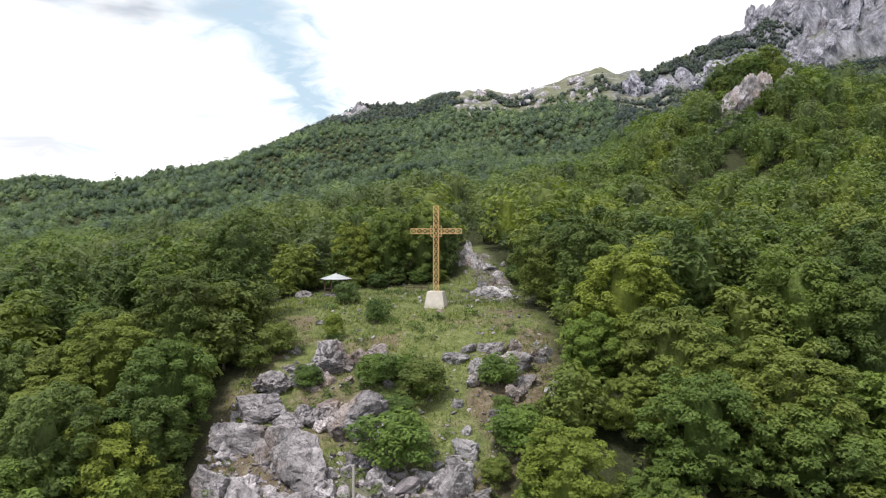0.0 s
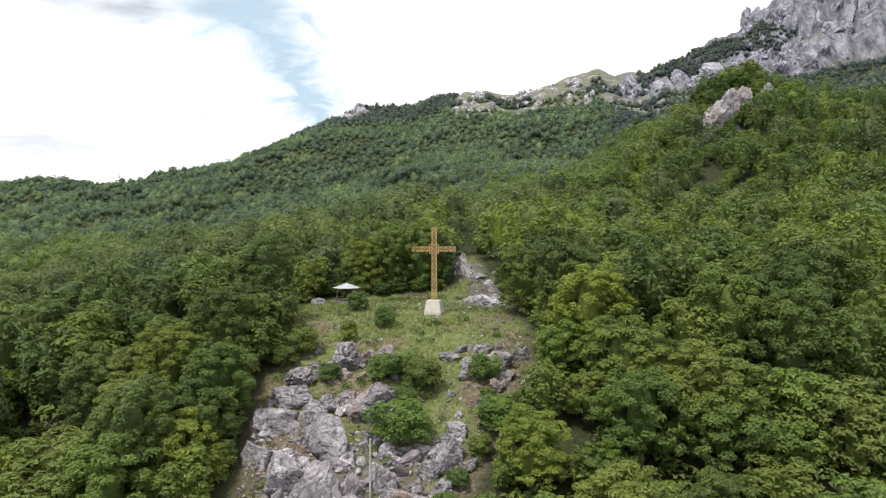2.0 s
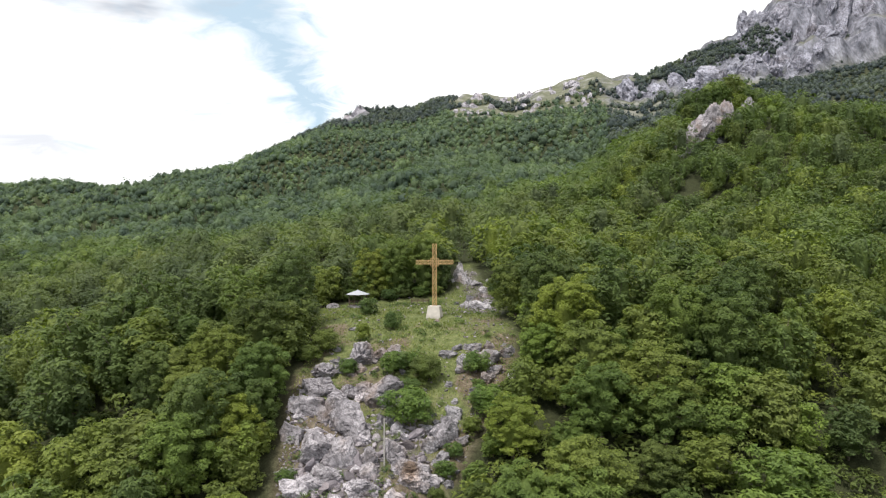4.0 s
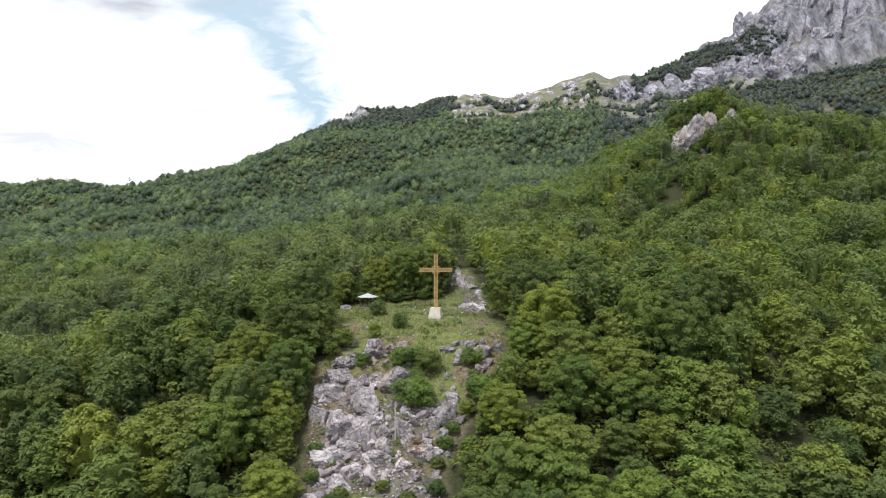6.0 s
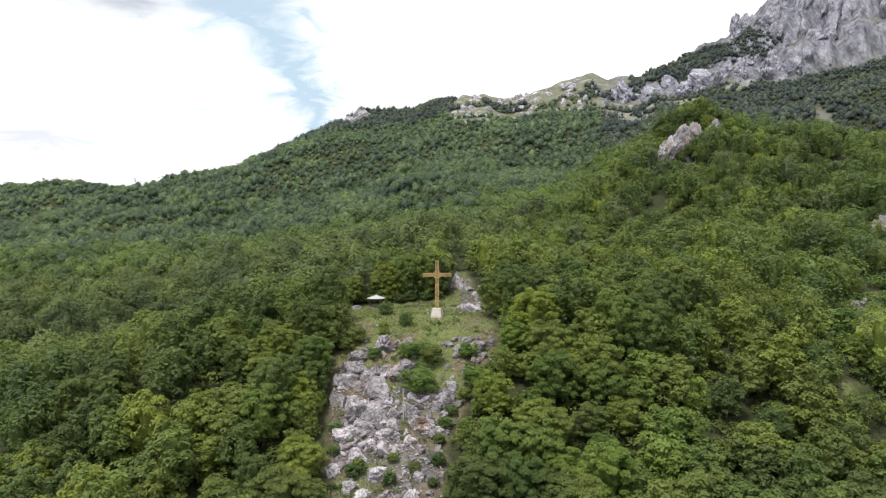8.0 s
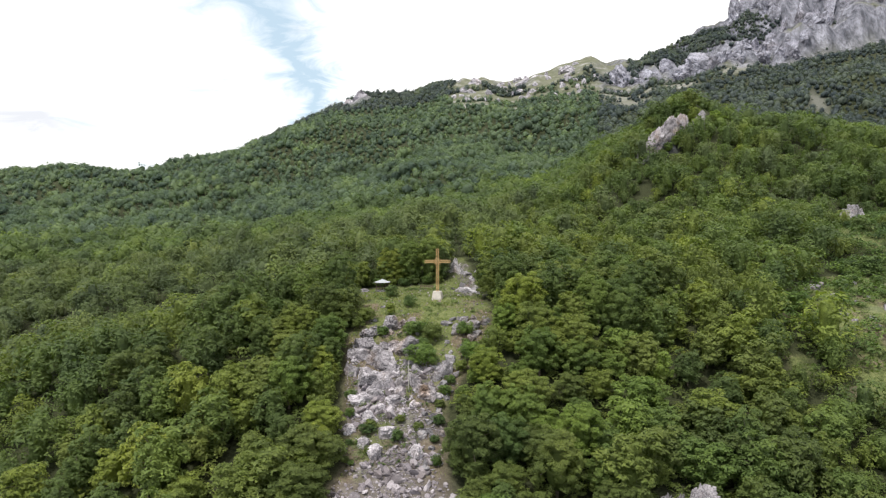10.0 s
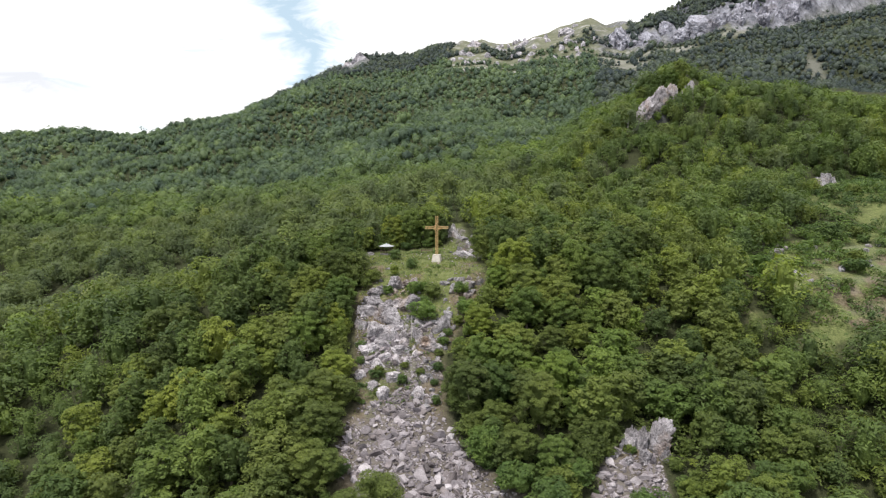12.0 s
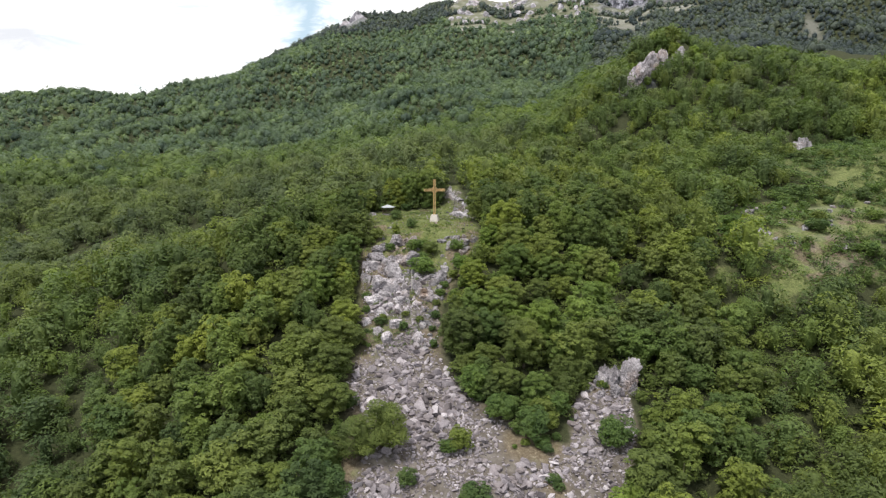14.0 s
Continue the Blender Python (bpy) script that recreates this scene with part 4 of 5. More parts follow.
def build_gazebo():
    at = (-14.3, 17.1, float(ground_z(-14.3, 17.1)) + 0.05)
    g, m = thing("gazebo", at, "open wooden gazebo with a white sheet roof and a stone floor", "gazebo", turn=0.2)
    bm = bmesh.new()
    bmesh.ops.create_cone(bm, cap_ends=True, segments=8, radius1=1.95, radius2=1.9, depth=0.9, matrix=Matrix.Translation((0, 0, -0.27)))
    part("floor_slab", bm, ROCK_DARK, g, "low grey stone floor slab")
    bm = bmesh.new()
    bmesh.ops.create_cone(bm, cap_ends=True, segments=8, radius1=2.25, radius2=0.12, depth=0.72, matrix=Matrix.Translation((0, 0, 2.62)))
    part("roof", bm, SHEET, g, "white sheet metal roof")
    bm = bmesh.new()
    bmesh.ops.create_cone(bm, cap_ends=True, segments=8, radius1=2.18, radius2=2.18, depth=0.1, matrix=Matrix.Translation((0, 0, 2.2)))
    part("eave", bm, WOOD, g, "dark wooden eaves board")
    bm = bmesh.new()
    bmesh.ops.create_cone(bm, cap_ends=True, segments=8, radius1=0.14, radius2=0.03, depth=0.25, matrix=Matrix.Translation((0, 0, 3.05)))
    part("finial", bm, SHEET, g)
    for k in range(8):
        a = (k + 0.5) * math.pi / 4
        b = (k + 1.5) * math.pi / 4
        p, q = (1.72 * math.cos(a), 1.72 * math.sin(a)), (1.72 * math.cos(b), 1.72 * math.sin(b))
        part("post", bar(bmesh.new(), (*p, 0.15), (*p, 2.2), 0.085), WOOD, g)
        if k != 5:
            for h in (0.45, 0.95):
                part("rail", bar(bmesh.new(), (*p, h), (*q, h), 0.045), WOOD, g)
    bm = bmesh.new()
    bmesh.ops.create_cone(bm, cap_ends=True, segments=10, radius1=0.55, radius2=0.55, depth=0.06, matrix=Matrix.Translation((0, 0, 0.93)))
    bar(bm, (0, 0, 0.15), (0, 0, 0.92), 0.09, 8)
    g.matrix_basis = m
    t, m2 = thing("table", at, "round wooden table under the gazebo roof", "table")
    part("tabletop", bm, WOOD, t)
    t.matrix_basis = m2


def build_bench():
    x, y = -2.9, 20.0
    b, m = thing("rail_bench", (x, y, float(ground_z(x, y))), "long weathered wooden bench before the trees", "bench", turn=0.05)
    for k in range(4):
        px = -1.6 + k * 1.07
        part("post", box(bmesh.new(), (0.12, 0.12, 1.2), (px, 0, 0.3), bevel=0.015), WOOD, b)
        part("seat_support", box(bmesh.new(), (0.1, 0.5, 0.1), (px, -0.3, 0.4), bevel=0.01), WOOD, b)
        part("front_leg", box(bmesh.new(), (0.1, 0.1, 0.7), (px, -0.5, 0.05), bevel=0.01), WOOD, b)
    for n, (sy, sz, w, h) in enumerate(((0.08, 0.86, 0.05, 0.14), (0.08, 0.6, 0.05, 0.12), (-0.15, 0.47, 0.2, 0.05), (-0.4, 0.47, 0.2, 0.05))):
        part("back_board" if n < 2 else "seat_board", box(bmesh.new(), (3.5, w, h), (0, sy, sz), bevel=0.01), WOOD, b)
    b.matrix_basis = m


def build_pole():
    x, y = -5.25, -33.0
    z = float(ground_z(x, y))
    p, m = thing("pole", (x, y, z), "thin weathered grey wooden pole standing among the rocks", "pole")
    bm = bmesh.new()
    bmesh.ops.create_cone(bm, cap_ends=True, segments=8, radius1=0.11, radius2=0.08, depth=5.9, matrix=Matrix.Translation((0, 0, 2.25)))
    part("shaft", bm, POLEM, p)
    part("cap", bar(bmesh.new(), (0, 0, 5.2), (0, 0, 5.26), 0.1, 8), POLEM, p)
    p.matrix_basis = m


build_cross()
build_gazebo()
build_bench()
build_pole()


# ---------- rocks ----------
def rock_mesh(seed, level, size, rough=0.35, cut=16, mat=None):
    """A weathered limestone block: split along flat planes, pitted and fissured."""
    rng = np.random.default_rng(seed)
    v, f = ico(level)
    d = rng_dirs(rng, cut)
    d[:, 2] *= 0.7
    d /= np.linalg.norm(d, axis=1)[:, None]
    for q, h in zip(d, rng.uniform(0.42, 0.8, cut)):
        v = v - np.maximum(v @ q - h, 0)[:, None] * q
    v = v / np.abs(v).max(0)
    off = Vector(rng.uniform(-50, 50, 3))
    k = np.array([noise.fractal(Vector(p) * 2.4 + off, 0.75, 2.1, 6) for p in v])
    crack = np.array([abs(noise.noise(Vector((p[0] * 2.0, p[1] * 2.0, p[2] * 0.9)) - off)) for p in v])
    cleft = np.array([abs(noise.noise(Vector((p[0] * 1.3, p[1] * 1.3, p[2] * 3.2)) + off * 2)) for p in v])
    v = v * (1 + rough * 0.36 * k - rough * 0.6 * np.exp(-crack * 24) - rough * 0.4 * np.exp(-cleft * 26))[:, None]
    return mesh_of("rock", v * np.asarray(size), f, mat or ROCK)


def place_rocks(name, rows, seed, level, label, group, rough=0.35, deep=0.8, mat=None):
    """Rows of x, y, width and height; each rock is sunk into the slope."""
    rng = np.random.default_rng(seed)
    for n, (x, y, w, h) in enumerate(rows):
        size = (0.6 * w, w * rng.uniform(0.42, 0.62) * deep, 0.8 * h)
        ob = tagged(new(name, rock_mesh(seed * 50 + n, level, size, rough, 16, mat)), label, "rock", group)
        ob.matrix_basis = Matrix.Translation((x, y + 0.12 * w, float(ground_z(x, y + 0.12 * w)) + 0.12 * h)) @ Matrix.Rotation(rng.uniform(-0.5, 0.5), 4, "Z") @ Matrix.Rotation(rng.uniform(-0.2, 0.2), 4, "Y")


BOULDERS = (
    (-14.9, -22.0, 4.5, 2.5), (-12.3, -23.3, 3.0, 1.4), (-10.1, -28.4, 6.0, 3.7), (-6.4, -24.1, 5.8, 3.6), (-15.3, -25.7, 4.4, 2.4),
    (-13.1, -32.0, 4.4, 3.2), (-16.6, -29.3, 2.8, 2.1), (-10.4, -22.6, 3.0, 1.6), (-10.2, -33.3, 3.6, 3.2), (-6.9, -32.7, 1.9, 2.4), (-4.3, -32.4, 2.8, 2.4), (-1.4, -34.8, 4.6, 2.3), (-7.0, -34.4, 2.6, 1.4), (-11.6, -35.2, 4.2, 1.6),
    (-8.4, -22.2, 2.6, 1.6), (1.7, -29.6, 3.8, 2.8), (-12.8, -26.2, 3.0, 2.0),
)
LEDGE = ((-10.0, -15.4, 4.3, 2.7), (-12.1, -16.7, 3.8, 1.7), (-5.5, -13.8, 3.2, 1.3), (-14.3, -18.4, 3.1, 1.7), (-7.5, -14.8, 2.9, 1.6), (-4.0, -23.5, 2.6, 1.4))
SHELF = ((5.9, -13.1, 2.0, 1.6), (7.3, -15.9, 3.0, 1.9), (10.1, -14.4, 2.9, 1.5), (8.2, -18.0, 1.9, 1.1), (1.7, -14.3, 3.0, 1.1), (10.5, -19.0, 1.8, 1.4), (3.2, -12.6, 1.6, 0.9))
LOOSE = ((2.0, -20.6, 0.9, 0.8), (5.4, -22.1, 1.5, 0.8), (10.5, -21.7, 1.4, 1.4), (2.6, -23.9, 1.0, 0.8), (0.2, -31.0, 2.6, 2.0), (-19.3, 18.5, 2.8, 1.1), (-12.3, -6.1, 1.2, 0.6), (0.5, -2.8, 0.8, 0.4))
LOWER = ((-11.7, -40.7, 2.5, 2.3), (-3.3, -48.0, 2.9, 3.0), (-10.4, -48.3, 2.9, 2.5), (-15.4, -43.0, 3.0, 1.8), (-1.3, -35.6, 4.5, 2.1), (-8.6, -43.8, 2.8, 1.8), (-14.5, -36.9, 3.0, 1.9), (-7.2, -36.6, 3.9, 1.8), (-13.0, -36.0, 3.0, 1.5), (-4.0, -37.5, 2.2, 1.3), (-10.0, -38.0, 2.0, 1.2), (-12.5, -45.5, 2.2, 1.4))
STACK = ((33.6, -60.4, 3.2, 4.4), (35.9, -60.0, 2.8, 6.0), (38.6, -60.6, 4.0, 6.4), (41.6, -58.9, 3.0, 3.2), (30.9, -61.8, 2.2, 1.6), (36.0, -63.0, 2.6, 2.6), (39.8, -62.6, 2.4, 3.0), (33.0, -63.2, 1.8, 1.4))
SPINE = ((4.7, 33.2, 1.7, 4.6), (5.3, 32.4, 1.6, 3.9), (6.0, 31.6, 1.5, 2.8), (4.2, 33.6, 1.2, 3.2), (6.9, 31.0, 1.4, 1.6), (8.2, 30.5, 2.6, 1.1), (9.4, 28.0, 2.0, 0.8), (7.2, 10.3, 3.6, 1.5), (8.9, 9.4, 2.2, 1.0), (6.0, 11.4, 2.0, 1.3), (9.8, 24.2, 2.0, 0.8), (8.6, 12.6, 2.4, 1.1))



def filler(seed, count, x0, x1, y0, y1):
    rng = np.random.default_rng(seed)
    return [(rng.uniform(x0, x1), rng.uniform(y0, y1), s, s * rng.uniform(0.5, 0.9)) for s in rng.uniform(0.7, 1.9, count)]


place_rocks("small_boulder", filler(4, 46, -17, -3, -38, -21), 17, 4, "broken grey limestone block between the boulders", "blocks between the boulders", 0.45)
place_rocks("clearing_rock", filler(14, 34, 88, 128, -16, 14), 23, 3, "pale grey rock among the shrubs of the clearing", "rocks on the clearing", 0.5, 1.5, ROCK_DARK)
place_rocks("block", filler(6, 16, 3, 12, -20, -11) + filler(8, 12, -14, -4, -19, -13) + filler(12, 12, 3, 11, 9, 34), 19, 4, "broken pale limestone block half sunk in the grass", "blocks in the grass", 0.45, mat=ROCK_DARK)
place_rocks("boulder", BOULDERS, 3, 5, "big weathered grey limestone boulder on the grassy slope", "boulders on the slope", 0.27)
place_rocks("ledge_rock", LEDGE, 5, 5, "dark grey rock ledge breaking out of the grass", "rocks of the ledge", 0.45)
place_rocks("shelf_rock", SHELF, 7, 4, "rough pale grey rock at the edge of the trees", "rocks at the wood's edge", 0.45, mat=ROCK_DARK)
place_rocks("loose_rock", LOOSE, 9, 4, "grey limestone rock lying in the grass", "rocks in the grass", 0.45, mat=ROCK_DARK)
place_rocks("edge_block", filler(18, 26, -1.5, 3.5, -36, -26) + filler(22, 18, -4, 1, -52, -38), 29, 3, "dark speckled limestone block piled beside the bushes", "blocks at the slope's edge", 0.5, mat=ROCK_DARK)
place_rocks("scree_rock", LOWER, 11, 4, "big grey rock standing out of the scree", "rocks above the scree", 0.4)
place_rocks("outcrop_rock", STACK, 13, 5, "tall pale limestone outcrop between scree and trees", "rocks of the outcrop", 0.62)
place_rocks("spine_rock", SPINE, 15, 4, "pale limestone rock on the spine behind the cross", "rocks behind the cross", 0.45, mat=ROCK_WHITE)


def crag(seed, at, size, turn, tilt, label, mat, level=5):
    ob = tagged(new("crag", rock_mesh(seed, level, size, 0.5, 7, mat)), label, "crag", "crags on the mountain")
    ob.matrix_basis = Matrix.Translation(at) @ Matrix.Rotation(turn, 4, "Z") @ Matrix.Rotation(tilt, 4, "Y")


def build_crags():
    fin = "jagged pale limestone fin rising out of the woods"
    for n, (x, y, a, b, c, tilt) in enumerate(((90.5, 147.5, 3.4, 3.0, 6.0, 0.35), (94, 149.5, 4.2, 3.4, 7.5, 0.35), (98, 151.5, 4.6, 3.6, 8.0, 0.3), (103, 156.5, 4.6, 4.0, 7.2, 0.25), (107, 158.5, 4.4, 4.0, 8.2, 0.2), (111, 160.5, 4.0, 4.0, 8.6, 0.2), (114.5, 162, 3.2, 3.4, 7.0, 0.1), (123, 164.5, 3.4, 3.0, 6.2, 0.1), (119, 163.5, 2.4, 2.4, 4.0, 0.1), (95, 146.5, 2.6, 2.4, 3.4, 0.2), (83, 137, 2.0, 2.0, 4.4, 0.2))):
        crag(700 + n, (x, y, float(ground_z(x, y)) + 0.12 * c), (0.86 * a, b, 1.12 * c), 0.5 + 0.5 * math.sin(2.3 * n), tilt, fin, ROCK)
    for n, (x, y, a, h) in enumerate(((137, 70, 2.4, 3.4), (140, 71, 2.8, 4.2), (143, 73, 2.0, 3.0))):
        crag(720 + n, (x, y, float(ground_z(x, y)) + 0.3 * h), (a, 2.5, h), 0.4 * n, 0.1, "small grey rock face among the trees", ROCK_DARK, 4)
    far = "pale grey limestone crag on the mountain crest"
    crest = ((-0.124, 1385, .180, 24, 36), (-0.136, 1390, .166, 14, 22), (-0.1, 1400, .160, 14, 11), (-0.045, 1420, .172, 10, 9), (0.040, 1330, .198, 16, 18), (0.055, 1350, .206, 15, 18), (0.085, 1330, .196, 12, 16), (0.125, 1340, .206, 14, 14), (0.15, 1360, .212, 12, 12))
    below = ((0.27, 1240, .216, 24, 30), (0.29, 1230, .200, 18, 18), (0.335, 1250, .228, 14, 16), (0.385, 1190, .238, 24, 28), (0.40, 1200, .232, 16, 22), (0.19, 1370, .226, 12, 10),
             (0.02, 1300, .186, 20, 14), (0.07, 1300, .186, 18, 12), (0.11, 1310, .192, 16, 12), (0.25, 1230, .196, 16, 20), (0.31, 1240, .212, 20, 20), (0.36, 1200, .218, 18, 18))
    for n, (u, r, top, w, h) in enumerate(crest + below):
        wide, drop = (1.0, 0.0) if n < 4 or u > 0.2 else (2.0, 9.0)
        crag(740 + n, (u * r + 1, r + EYE[1], EYE[2] + top * r - 0.72 * h - drop), (w * wide, w * 0.8, h), 0.35 * math.sin(3 * n), 0.12 * math.sin(n), far, ROCK_PALE if u < 0.2 else ROCK_FAR_HAZED, 4)
    # buttresses of the two bands of cliff, small faces in the alpine grass
    rng = np.random.default_rng(77)
    for n in range(46):
        u, r = rng.uniform(0.02, 0.235), rng.uniform(1120, 1430)
        x, y, h = u * r, r + EYE[1], rng.uniform(5, 11)
        crag(940 + n, (x, y, float(ground_z(x, y)) - 0.1 * h), (rng.uniform(4, 10), 5, h), rng.uniform(-0.5, 0.5), rng.uniform(-0.2, 0.2), "pale rock face breaking through the alpine grass", ROCK_PALE, 3)
    wall = "steep grey limestone buttress of the mountain's cliffs"
    rows = [(0.37 + 0.0085 * k + rng.uniform(-0.004, 0.004), rng.uniform(1200, 1258), rng.uniform(12, 22)) for k in range(24)]
    rows += [(0.42 + 0.0023 * k + rng.uniform(-0.006, 0.006), rng.uniform(1255, 1440), rng.uniform(22, 30 if k < 40 else 50)) for k in range(110)]
    for n, (u, r, high) in enumerate(rows):
        x, y = u * r, r + EYE[1]
        if belt_share(x, y - 8) > 0.3:
            continue
        crag(1000 + n, (x, y, float(ground_z(x, y)) - 0.05 * high), (rng.uniform(6, 12), 17, high), rng.uniform(-0.6, 0.6), rng.uniform(-0.05, 0.26), wall, ROCK_FAR_HAZED, 4)



build_crags()


# ---------- bushes ----------
def make_bush(seed, mat, count=1700, size=0.062):
    rng = np.random.default_rng(seed)
    v, f, c = crown_shape(rng, count, size, 0.54, 0.0, 1.0, 34, 2, 0.7)
    verts, faces = [], []
    for k in range(5):
        tube(verts, faces, (0.04 * math.cos(k), 0.04 * math.sin(k), -0.25), c[k], 0.022, 0.006, 4)
    return mesh_of("crown", v, f, mat), mesh_of("stems", np.concatenate(verts), np.array(faces), BARK)


MEADOW_BUSHES = (
    (-2.8, -27.0, 6.2, 4.6), (-1.2, -19.6, 4.6, 3.5), (-5.2, -18.0, 4.2, 2.9), (5.6, -18.0, 3.8, 3.2), (-6.3, -5.6, 3.0, 2.9), (-11.0, 5.6, 3.2, 2.9), (-10.2, -10.2, 2.3, 2.8), (-15.3, -13.2, 4.2, 3.3),
    (-16, 24.5, 3.6, 2.4), (-12.5, 24.8, 3.2, 2.0), (-9.2, 24.3, 3.4, 2.3), (-6, 24.6, 3.0, 1.9), (-3, 24.9, 3.2, 2.2), (0.2, 25.2, 3.0, 2.0),
    (-11.2, -17.8, 2.8, 2.2), (6.8, -25.4, 4.6, 3.4), (9.3, -23.0, 2.8, 2.6), (12.0, 24.4, 4.2, 3.2), (-17.0, -15.4, 3.6, 2.4), (-2.8, -22.5, 3.0, 2.4), (-3.0, -16.8, 3.0, 2.2),
    (4.6, -28.6, 2.6, 2.0), (2.6, -31.6, 2.2, 1.7), (1.4, -34.2, 2.4, 1.9), (0.6, -37.4, 2.0, 1.6), (0.4, -41.0, 2.3, 1.9), (-0.4, -44.6, 1.8, 1.4), (-15.8, -35.0, 2.2, 1.7), (-15.4, -39.6, 2.0, 1.6), (-6.4, -40.4, 1.9, 1.3), (-3.2, -42.2, 2.2, 1.5), (5.8, -21.4, 1.8, 1.5), (8.6, -26.4, 2.6, 2.1),
)
SCREE_BUSHES = ((7.9, -63.4, 6.6, 6.4), (18.1, -73.2, 6.6, 6.2), (4.9, -76.0, 4.6, 4.6), (2.6, -76.6, 3.2, 2.6), (-4.2, -82.8, 3.2, 3.2), (6.7, -86.4, 5.6, 4.2), (-16.6, -66.0, 4.2, 3.6), (12.5, -69.0, 6.4, 5.4), (23.0, -68.0, 6.0, 5.0), (33.0, -74.4, 6.8, 6.0), (-17.0, -85.0, 6.4, 6.2))


def build_bushes():
    rng = np.random.default_rng(21)
    kinds = [make_bush(60 + k, m, 1400, 0.066) for k, m in enumerate((BUSH, BUSH, LEAF, LEAF_DARK))]
    fine = [make_bush(64 + k, m, 3600, 0.040) for k, m in enumerate((BUSH, BUSH, LEAF))]
    for rows, label, group in ((MEADOW_BUSHES, "rounded green bush on the stony meadow", "bushes on the meadow"), (SCREE_BUSHES, "green bush growing out of the pale scree", "bushes on the scree")):
        for x, y, w, h in rows:
            k = int(rng.integers(0, 3))
            plant("bush", fine[k], (x, y, float(ground_z(x, y)) - 0.05), rng.uniform(0, 6.28), (0.92 * w, 1.02 * h), label, "bush", group)
    for x, y, s in ((-8.5, -75.5, 0.95), (-12.5, -77.5, 0.85)):
        plant("tree", make_tree("tree", int(900 - x), 10.0, 4.8, 7000, 0.24, LEAF, 0.04, 26), (x, y, float(ground_z(x, y)) - 0.2), 0.7, (s, s), "leafy broadleaf tree standing beside the pale scree", "tree", "trees on the near slope")
    bx, by = rng.uniform(76, 172, 560), rng.uniform(-22, 84, 560)
    ok = (open_share(bx, by) > 0.3) & (rng.uniform(size=560) < 0.24)
    for x, y in zip(bx[ok], by[ok]):
        w = 1.2 + 5.0 * rng.uniform() ** 2
        plant("bush", kinds[int(rng.integers(0, 4))], (x, y, float(ground_z(x, y)) - 0.05), rng.uniform(0, 6.28), (w, w * rng.uniform(0.7, 1.0)), "green bush on the grassy clearing", "bush", "bushes on the clearing")
    ex, ey = rng.uniform(-18, 42, 500), rng.uniform(-96, -40, 500)
    edge = (open_share(ex, ey) > 0.05) & (scree_share(ex, ey) < 0.35) & (rng.uniform(size=500) < 0.8)
    for x, y in list(zip(ex[edge], ey[edge]))[:70]:
        w = rng.uniform(0.8, 2.4)
        plant("bush", kinds[int(rng.integers(0, 3))], (x, y, float(ground_z(x, y)) - 0.05), rng.uniform(0, 6.28), (w, w * rng.uniform(0.7, 1.0)), "low green bush at the edge of the scree", "bush", "low bushes beside the scree")
    # low shrubs and weeds, too many to count
    x, y = rng.uniform(-20, 13, 2600), rng.uniform(-50, 24, 2600)
    keep = (open_share(x, y) > 0.6) & (np.hypot(x, y) > 2.2) & (vnoise(x / 4, y / 4, 95) + rng.uniform(-0.6, 0.6, 2600) > np.where(y > -8, 0.62, 0.25))
    x2, y2 = rng.uniform(74, 176, 8200), rng.uniform(-26, 86, 8200)
    far = (clear_share(x2, y2, 4.5) > 0.3) & (vnoise(x2 / 5, y2 / 5, 119) + rng.uniform(-0.7, 0.7, 8200) > np.where(open_share(x2, y2) > 0.4, np.where(y2 > 14, -0.1, 0.28), -0.7))
    x, y = np.r_[x[keep], x2[far]], np.r_[y[keep], y2[far]]
    s = rng.uniform(0.25, 0.9, len(x)) ** 1.5 + 0.15 + np.where(x > 60, 0.2 + 2.2 * rng.uniform(size=len(x)) ** 2, 0)
    shapes = []
    for _ in range(5):
        p, n, sz, _ = crown_cloud(rng, 40, 0.17, 0.6, 0.0, 0.9, 4)
        shapes.append(sprays(rng, p, n, sz))
    v, f, own = stamp(rng, shapes, x, y, ground_z(x, y) - 0.03, s, rng.uniform(0.7, 1.1, len(x)))
    tagged(new("weeds", mesh_of("weeds", v, f, BUSH, own=own)), "low green weeds and seedlings in the grass", "weeds", kind="stuff")


build_bushes()


def build_bare_tree():
    x, y = 26.9, -25.5
    t, m = thing("bare_tree", (x, y, float(ground_z(x, y))), "thin pale bare tree with several upright stems", "tree")
    for a, b, h, r in ((-0.5, 0.1, 7.2, 0.055), (0.2, 0.0, 7.6, 0.06), (0.9, 0.3, 6.4, 0.05), (-0.1, -0.4, 5.8, 0.045)):
        verts, faces = [], []
        top = (a * 2.4, b * 2, h)
        tube(verts, faces, (a * 0.4, b * 0.4, -0.4), (a, b, h * 0.55), r, r * 0.7)
        tube(verts, faces, (a, b, h * 0.55), top, r * 0.7, r * 0.25)
        tube(verts, faces, (a, b, h * 0.55), (a * 0.4 + 0.5, b - 0.3, h * 0.85), r * 0.4, r * 0.15, 4)
        part("stem", mesh_of("stem", np.concatenate(verts), np.array(faces), POLEM), None, t)
    t.matrix_basis = m


build_bare_tree()


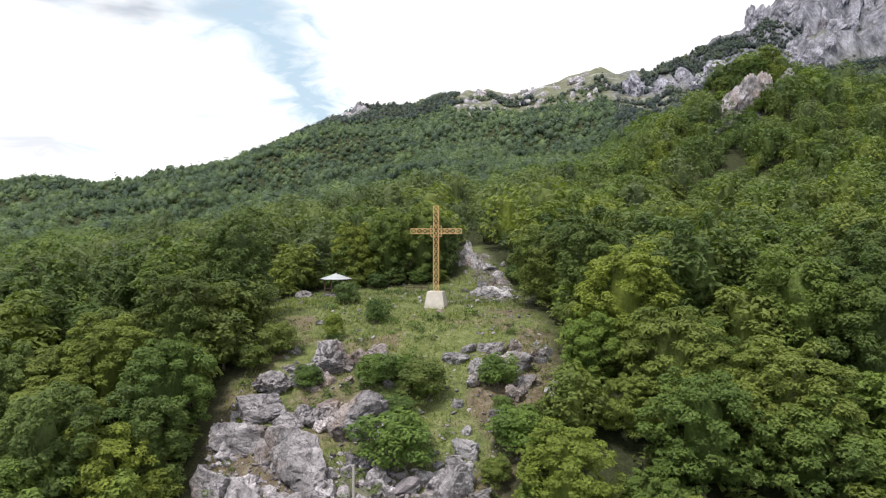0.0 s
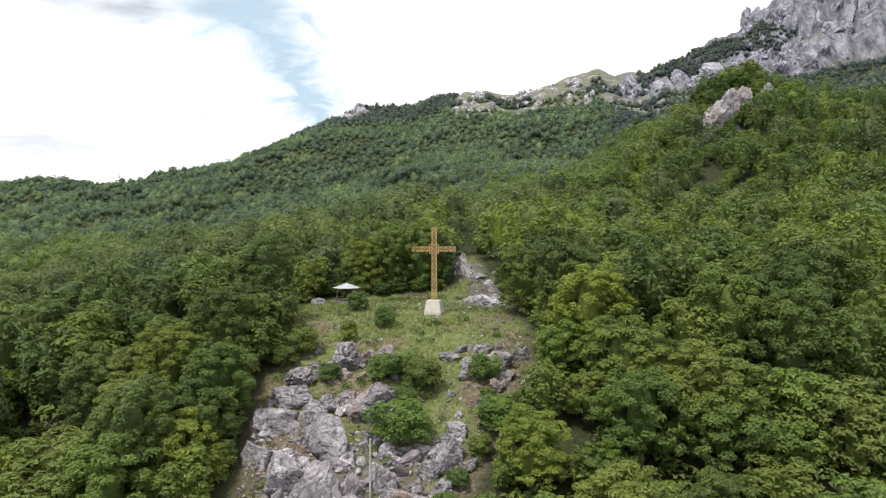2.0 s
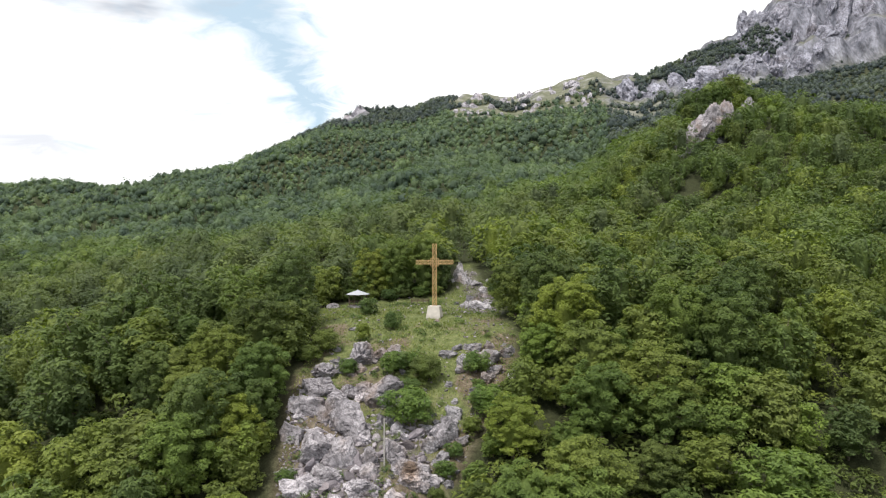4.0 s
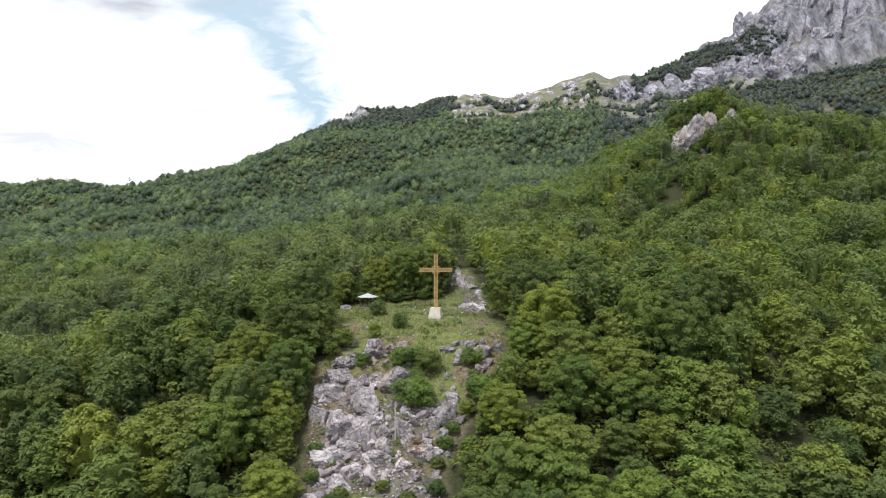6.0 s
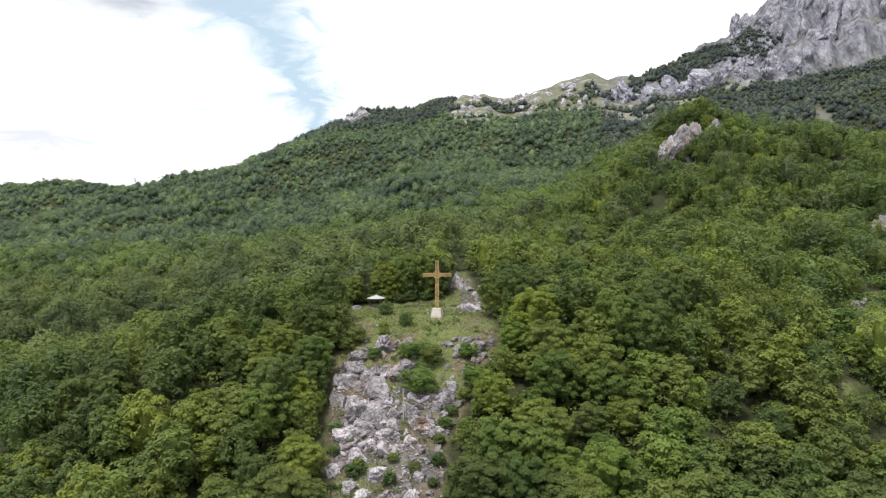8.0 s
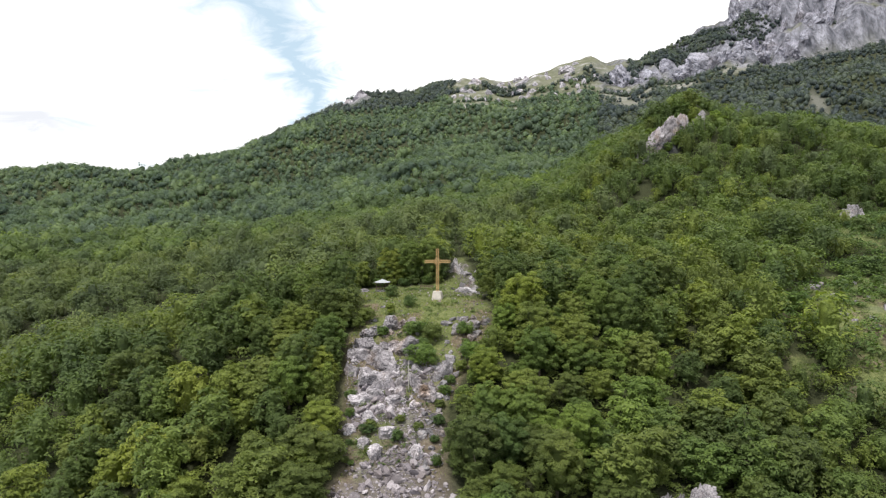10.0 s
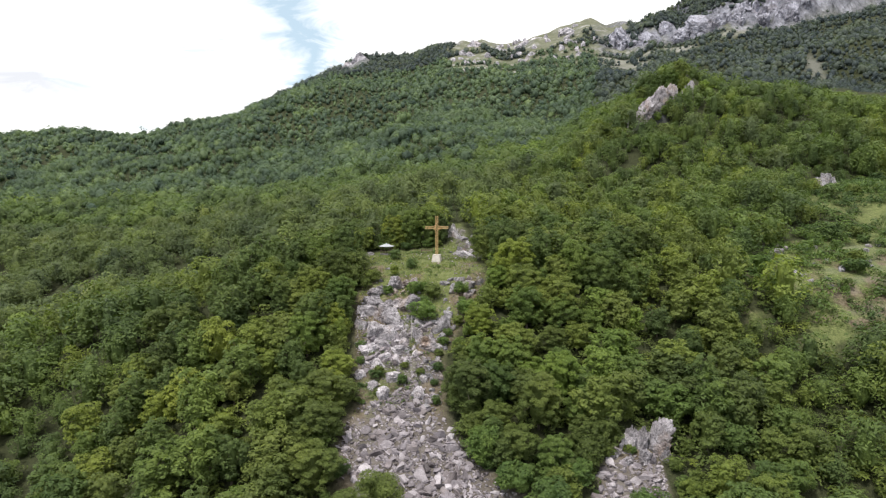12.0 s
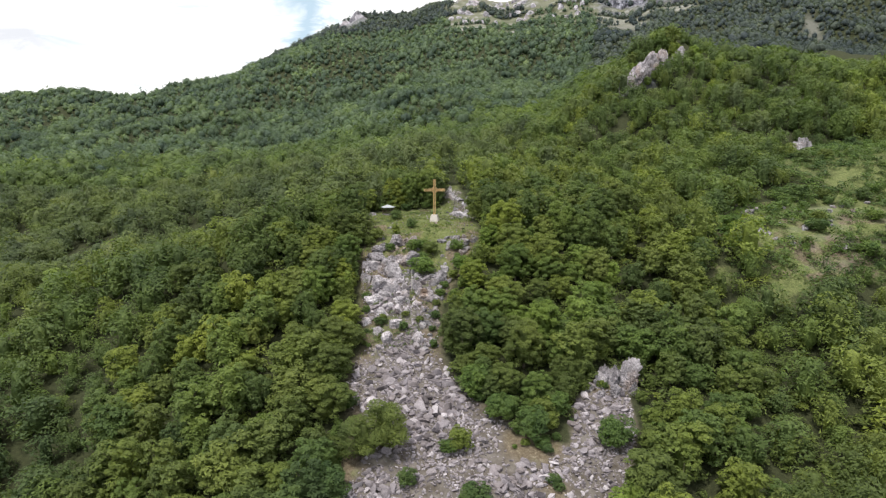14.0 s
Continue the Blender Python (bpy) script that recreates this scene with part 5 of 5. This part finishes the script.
# ---------- grass, loose stones ----------
def build_grass():
    rng = np.random.default_rng(31)
    n = 64000
    x, y = rng.uniform(-22, 14, n), rng.uniform(-58, 34, n)
    keep = (open_share(x, y) > 0.5) & (scree_share(x, y) < 0.4) & (np.hypot(x, y) > 1.3) & (fbm(x / 3, y / 3, 97) + rng.uniform(-0.5, 0.5, n) > 0.0)
    x, y = x[keep], y[keep]
    a, h, w = rng.uniform(0, 6.28, len(x)), rng.uniform(0.10, 0.36, len(x)), rng.uniform(0.04, 0.11, len(x))
    z = ground_z(x, y)
    lean = rng.uniform(-0.2, 0.2, (2, len(x)))
    v = np.stack([np.stack([x - w * np.cos(a), y - w * np.sin(a), z - 0.05], 1), np.stack([x + w * np.cos(a), y + w * np.sin(a), z - 0.05], 1), np.stack([x + lean[0], y + lean[1], z + h], 1)], 1).reshape(-1, 3)
    tagged(new("grass", mesh_of("grass", v, np.arange(len(v)).reshape(-1, 3), GRASS)), "short tufted meadow grass, green and dry", "grass", kind="stuff")


def stone_shape(seed, level=1):
    """A broken block, lying any way up."""
    rng = np.random.default_rng(seed)
    v, f = ico(level)
    for q in rng_dirs(rng, 5):
        v = v - np.maximum(v @ q - rng.uniform(0.35, 0.7), 0)[:, None] * q
    v = v * rng.uniform(0.85, 1.15, (len(v), 1)) * np.array([1.15, rng.uniform(0.6, 0.95), rng.uniform(0.45, 0.75)])
    turn = np.array(Matrix.Rotation(rng.uniform(0, 6.28), 3, "Z") @ Matrix.Rotation(rng.uniform(-0.9, 0.9), 3, "X") @ Matrix.Rotation(rng.uniform(-0.9, 0.9), 3, "Y"))
    return v @ turn.T, f


def build_stones():
    rng = np.random.default_rng(41)
    shapes = [stone_shape(k) for k in range(26)]
    n = 48000
    x, y = rng.uniform(-22, 44, n), rng.uniform(-112, -26, n)
    keep = scree_share(x, y) * (0.75 + 0.5 * vnoise(x / 6, y / 6, 99)) > rng.uniform(0.15, 1.0, n)
    x, y = x[keep], y[keep]
    s = 0.13 + 0.38 * rng.uniform(size=len(x)) ** 2.4 + 0.95 * rng.uniform(size=len(x)) ** 11 * (0.6 + 0.6 * smooth(-0.2, 0.5, vnoise(x / 9, y / 9, 151)))
    # stones strewn over meadow and earth
    mx, my = rng.uniform(-20, 12, 6200), rng.uniform(-62, 28, 6200)
    ok = (open_share(mx, my) > 0.5) & (np.hypot(mx, my) > 2) & (rng.uniform(size=6200) < 0.15 + 0.45 * smooth(-8, -26, my) + 0.3 * smooth(1, 6, mx))
    x, y, s = np.r_[x, mx[ok]], np.r_[y, my[ok]], np.r_[s, 0.06 + 0.3 * rng.uniform(size=ok.sum()) ** 2]
    bx, by = rng.uniform(-18.5, -1, 2600), rng.uniform(-40, -21, 2600)
    ok = (open_share(bx, by) > 0.4) & (vnoise(bx / 3, by / 3, 161) + rng.uniform(-0.5, 0.5, 2600) > -0.05)
    x, y, s = np.r_[x, bx[ok]], np.r_[y, by[ok]], np.r_[s, 0.09 + 0.34 * rng.uniform(size=ok.sum()) ** 2.2]
    px, py = rng.uniform(3, 14, 1600), rng.uniform(4, 44, 1600)
    ok = path_share(px, py) > rng.uniform(0.2, 1, 1600)
    x, y, s = np.r_[x, px[ok]], np.r_[y, py[ok]], np.r_[s, 0.08 + 0.4 * rng.uniform(size=ok.sum()) ** 2.5]
    z = ground_z(x, y) + 0.12 * s
    scree = tagged(new("scree"), "pale broken limestone scree running down the slope", "scree")
    pick = np.argsort(-(s + 0.004 * y))
    big = pick[(y[pick] > -95)][:300]
    meshes = [mesh_of("stone", v, f, STONE) for v, f in (stone_shape(200 + k, 2) for k in range(8))]
    for k in big:
        ob = new("stone", meshes[int(rng.integers(0, 8))])
        ob.parent = scree
        ob.matrix_basis = Matrix.Translation((x[k], y[k], z[k])) @ Matrix.Rotation(rng.uniform(0, 6.28), 4, "Z") @ Matrix.Rotation(rng.uniform(-0.5, 0.5), 4, "X") @ Matrix.Scale(s[k], 4)
    rest = np.setdiff1d(np.arange(len(x)), big)
    v, f, _ = stamp(rng, shapes, x[rest], y[rest], z[rest], s[rest], rng.uniform(0.7, 1.2, len(rest)))
    ob = tagged(new("rubble", mesh_of("rubble", v, f, STONE)), "countless small pale stones", kind="stuff")
    ob.parent = scree


build_grass()
build_stones()
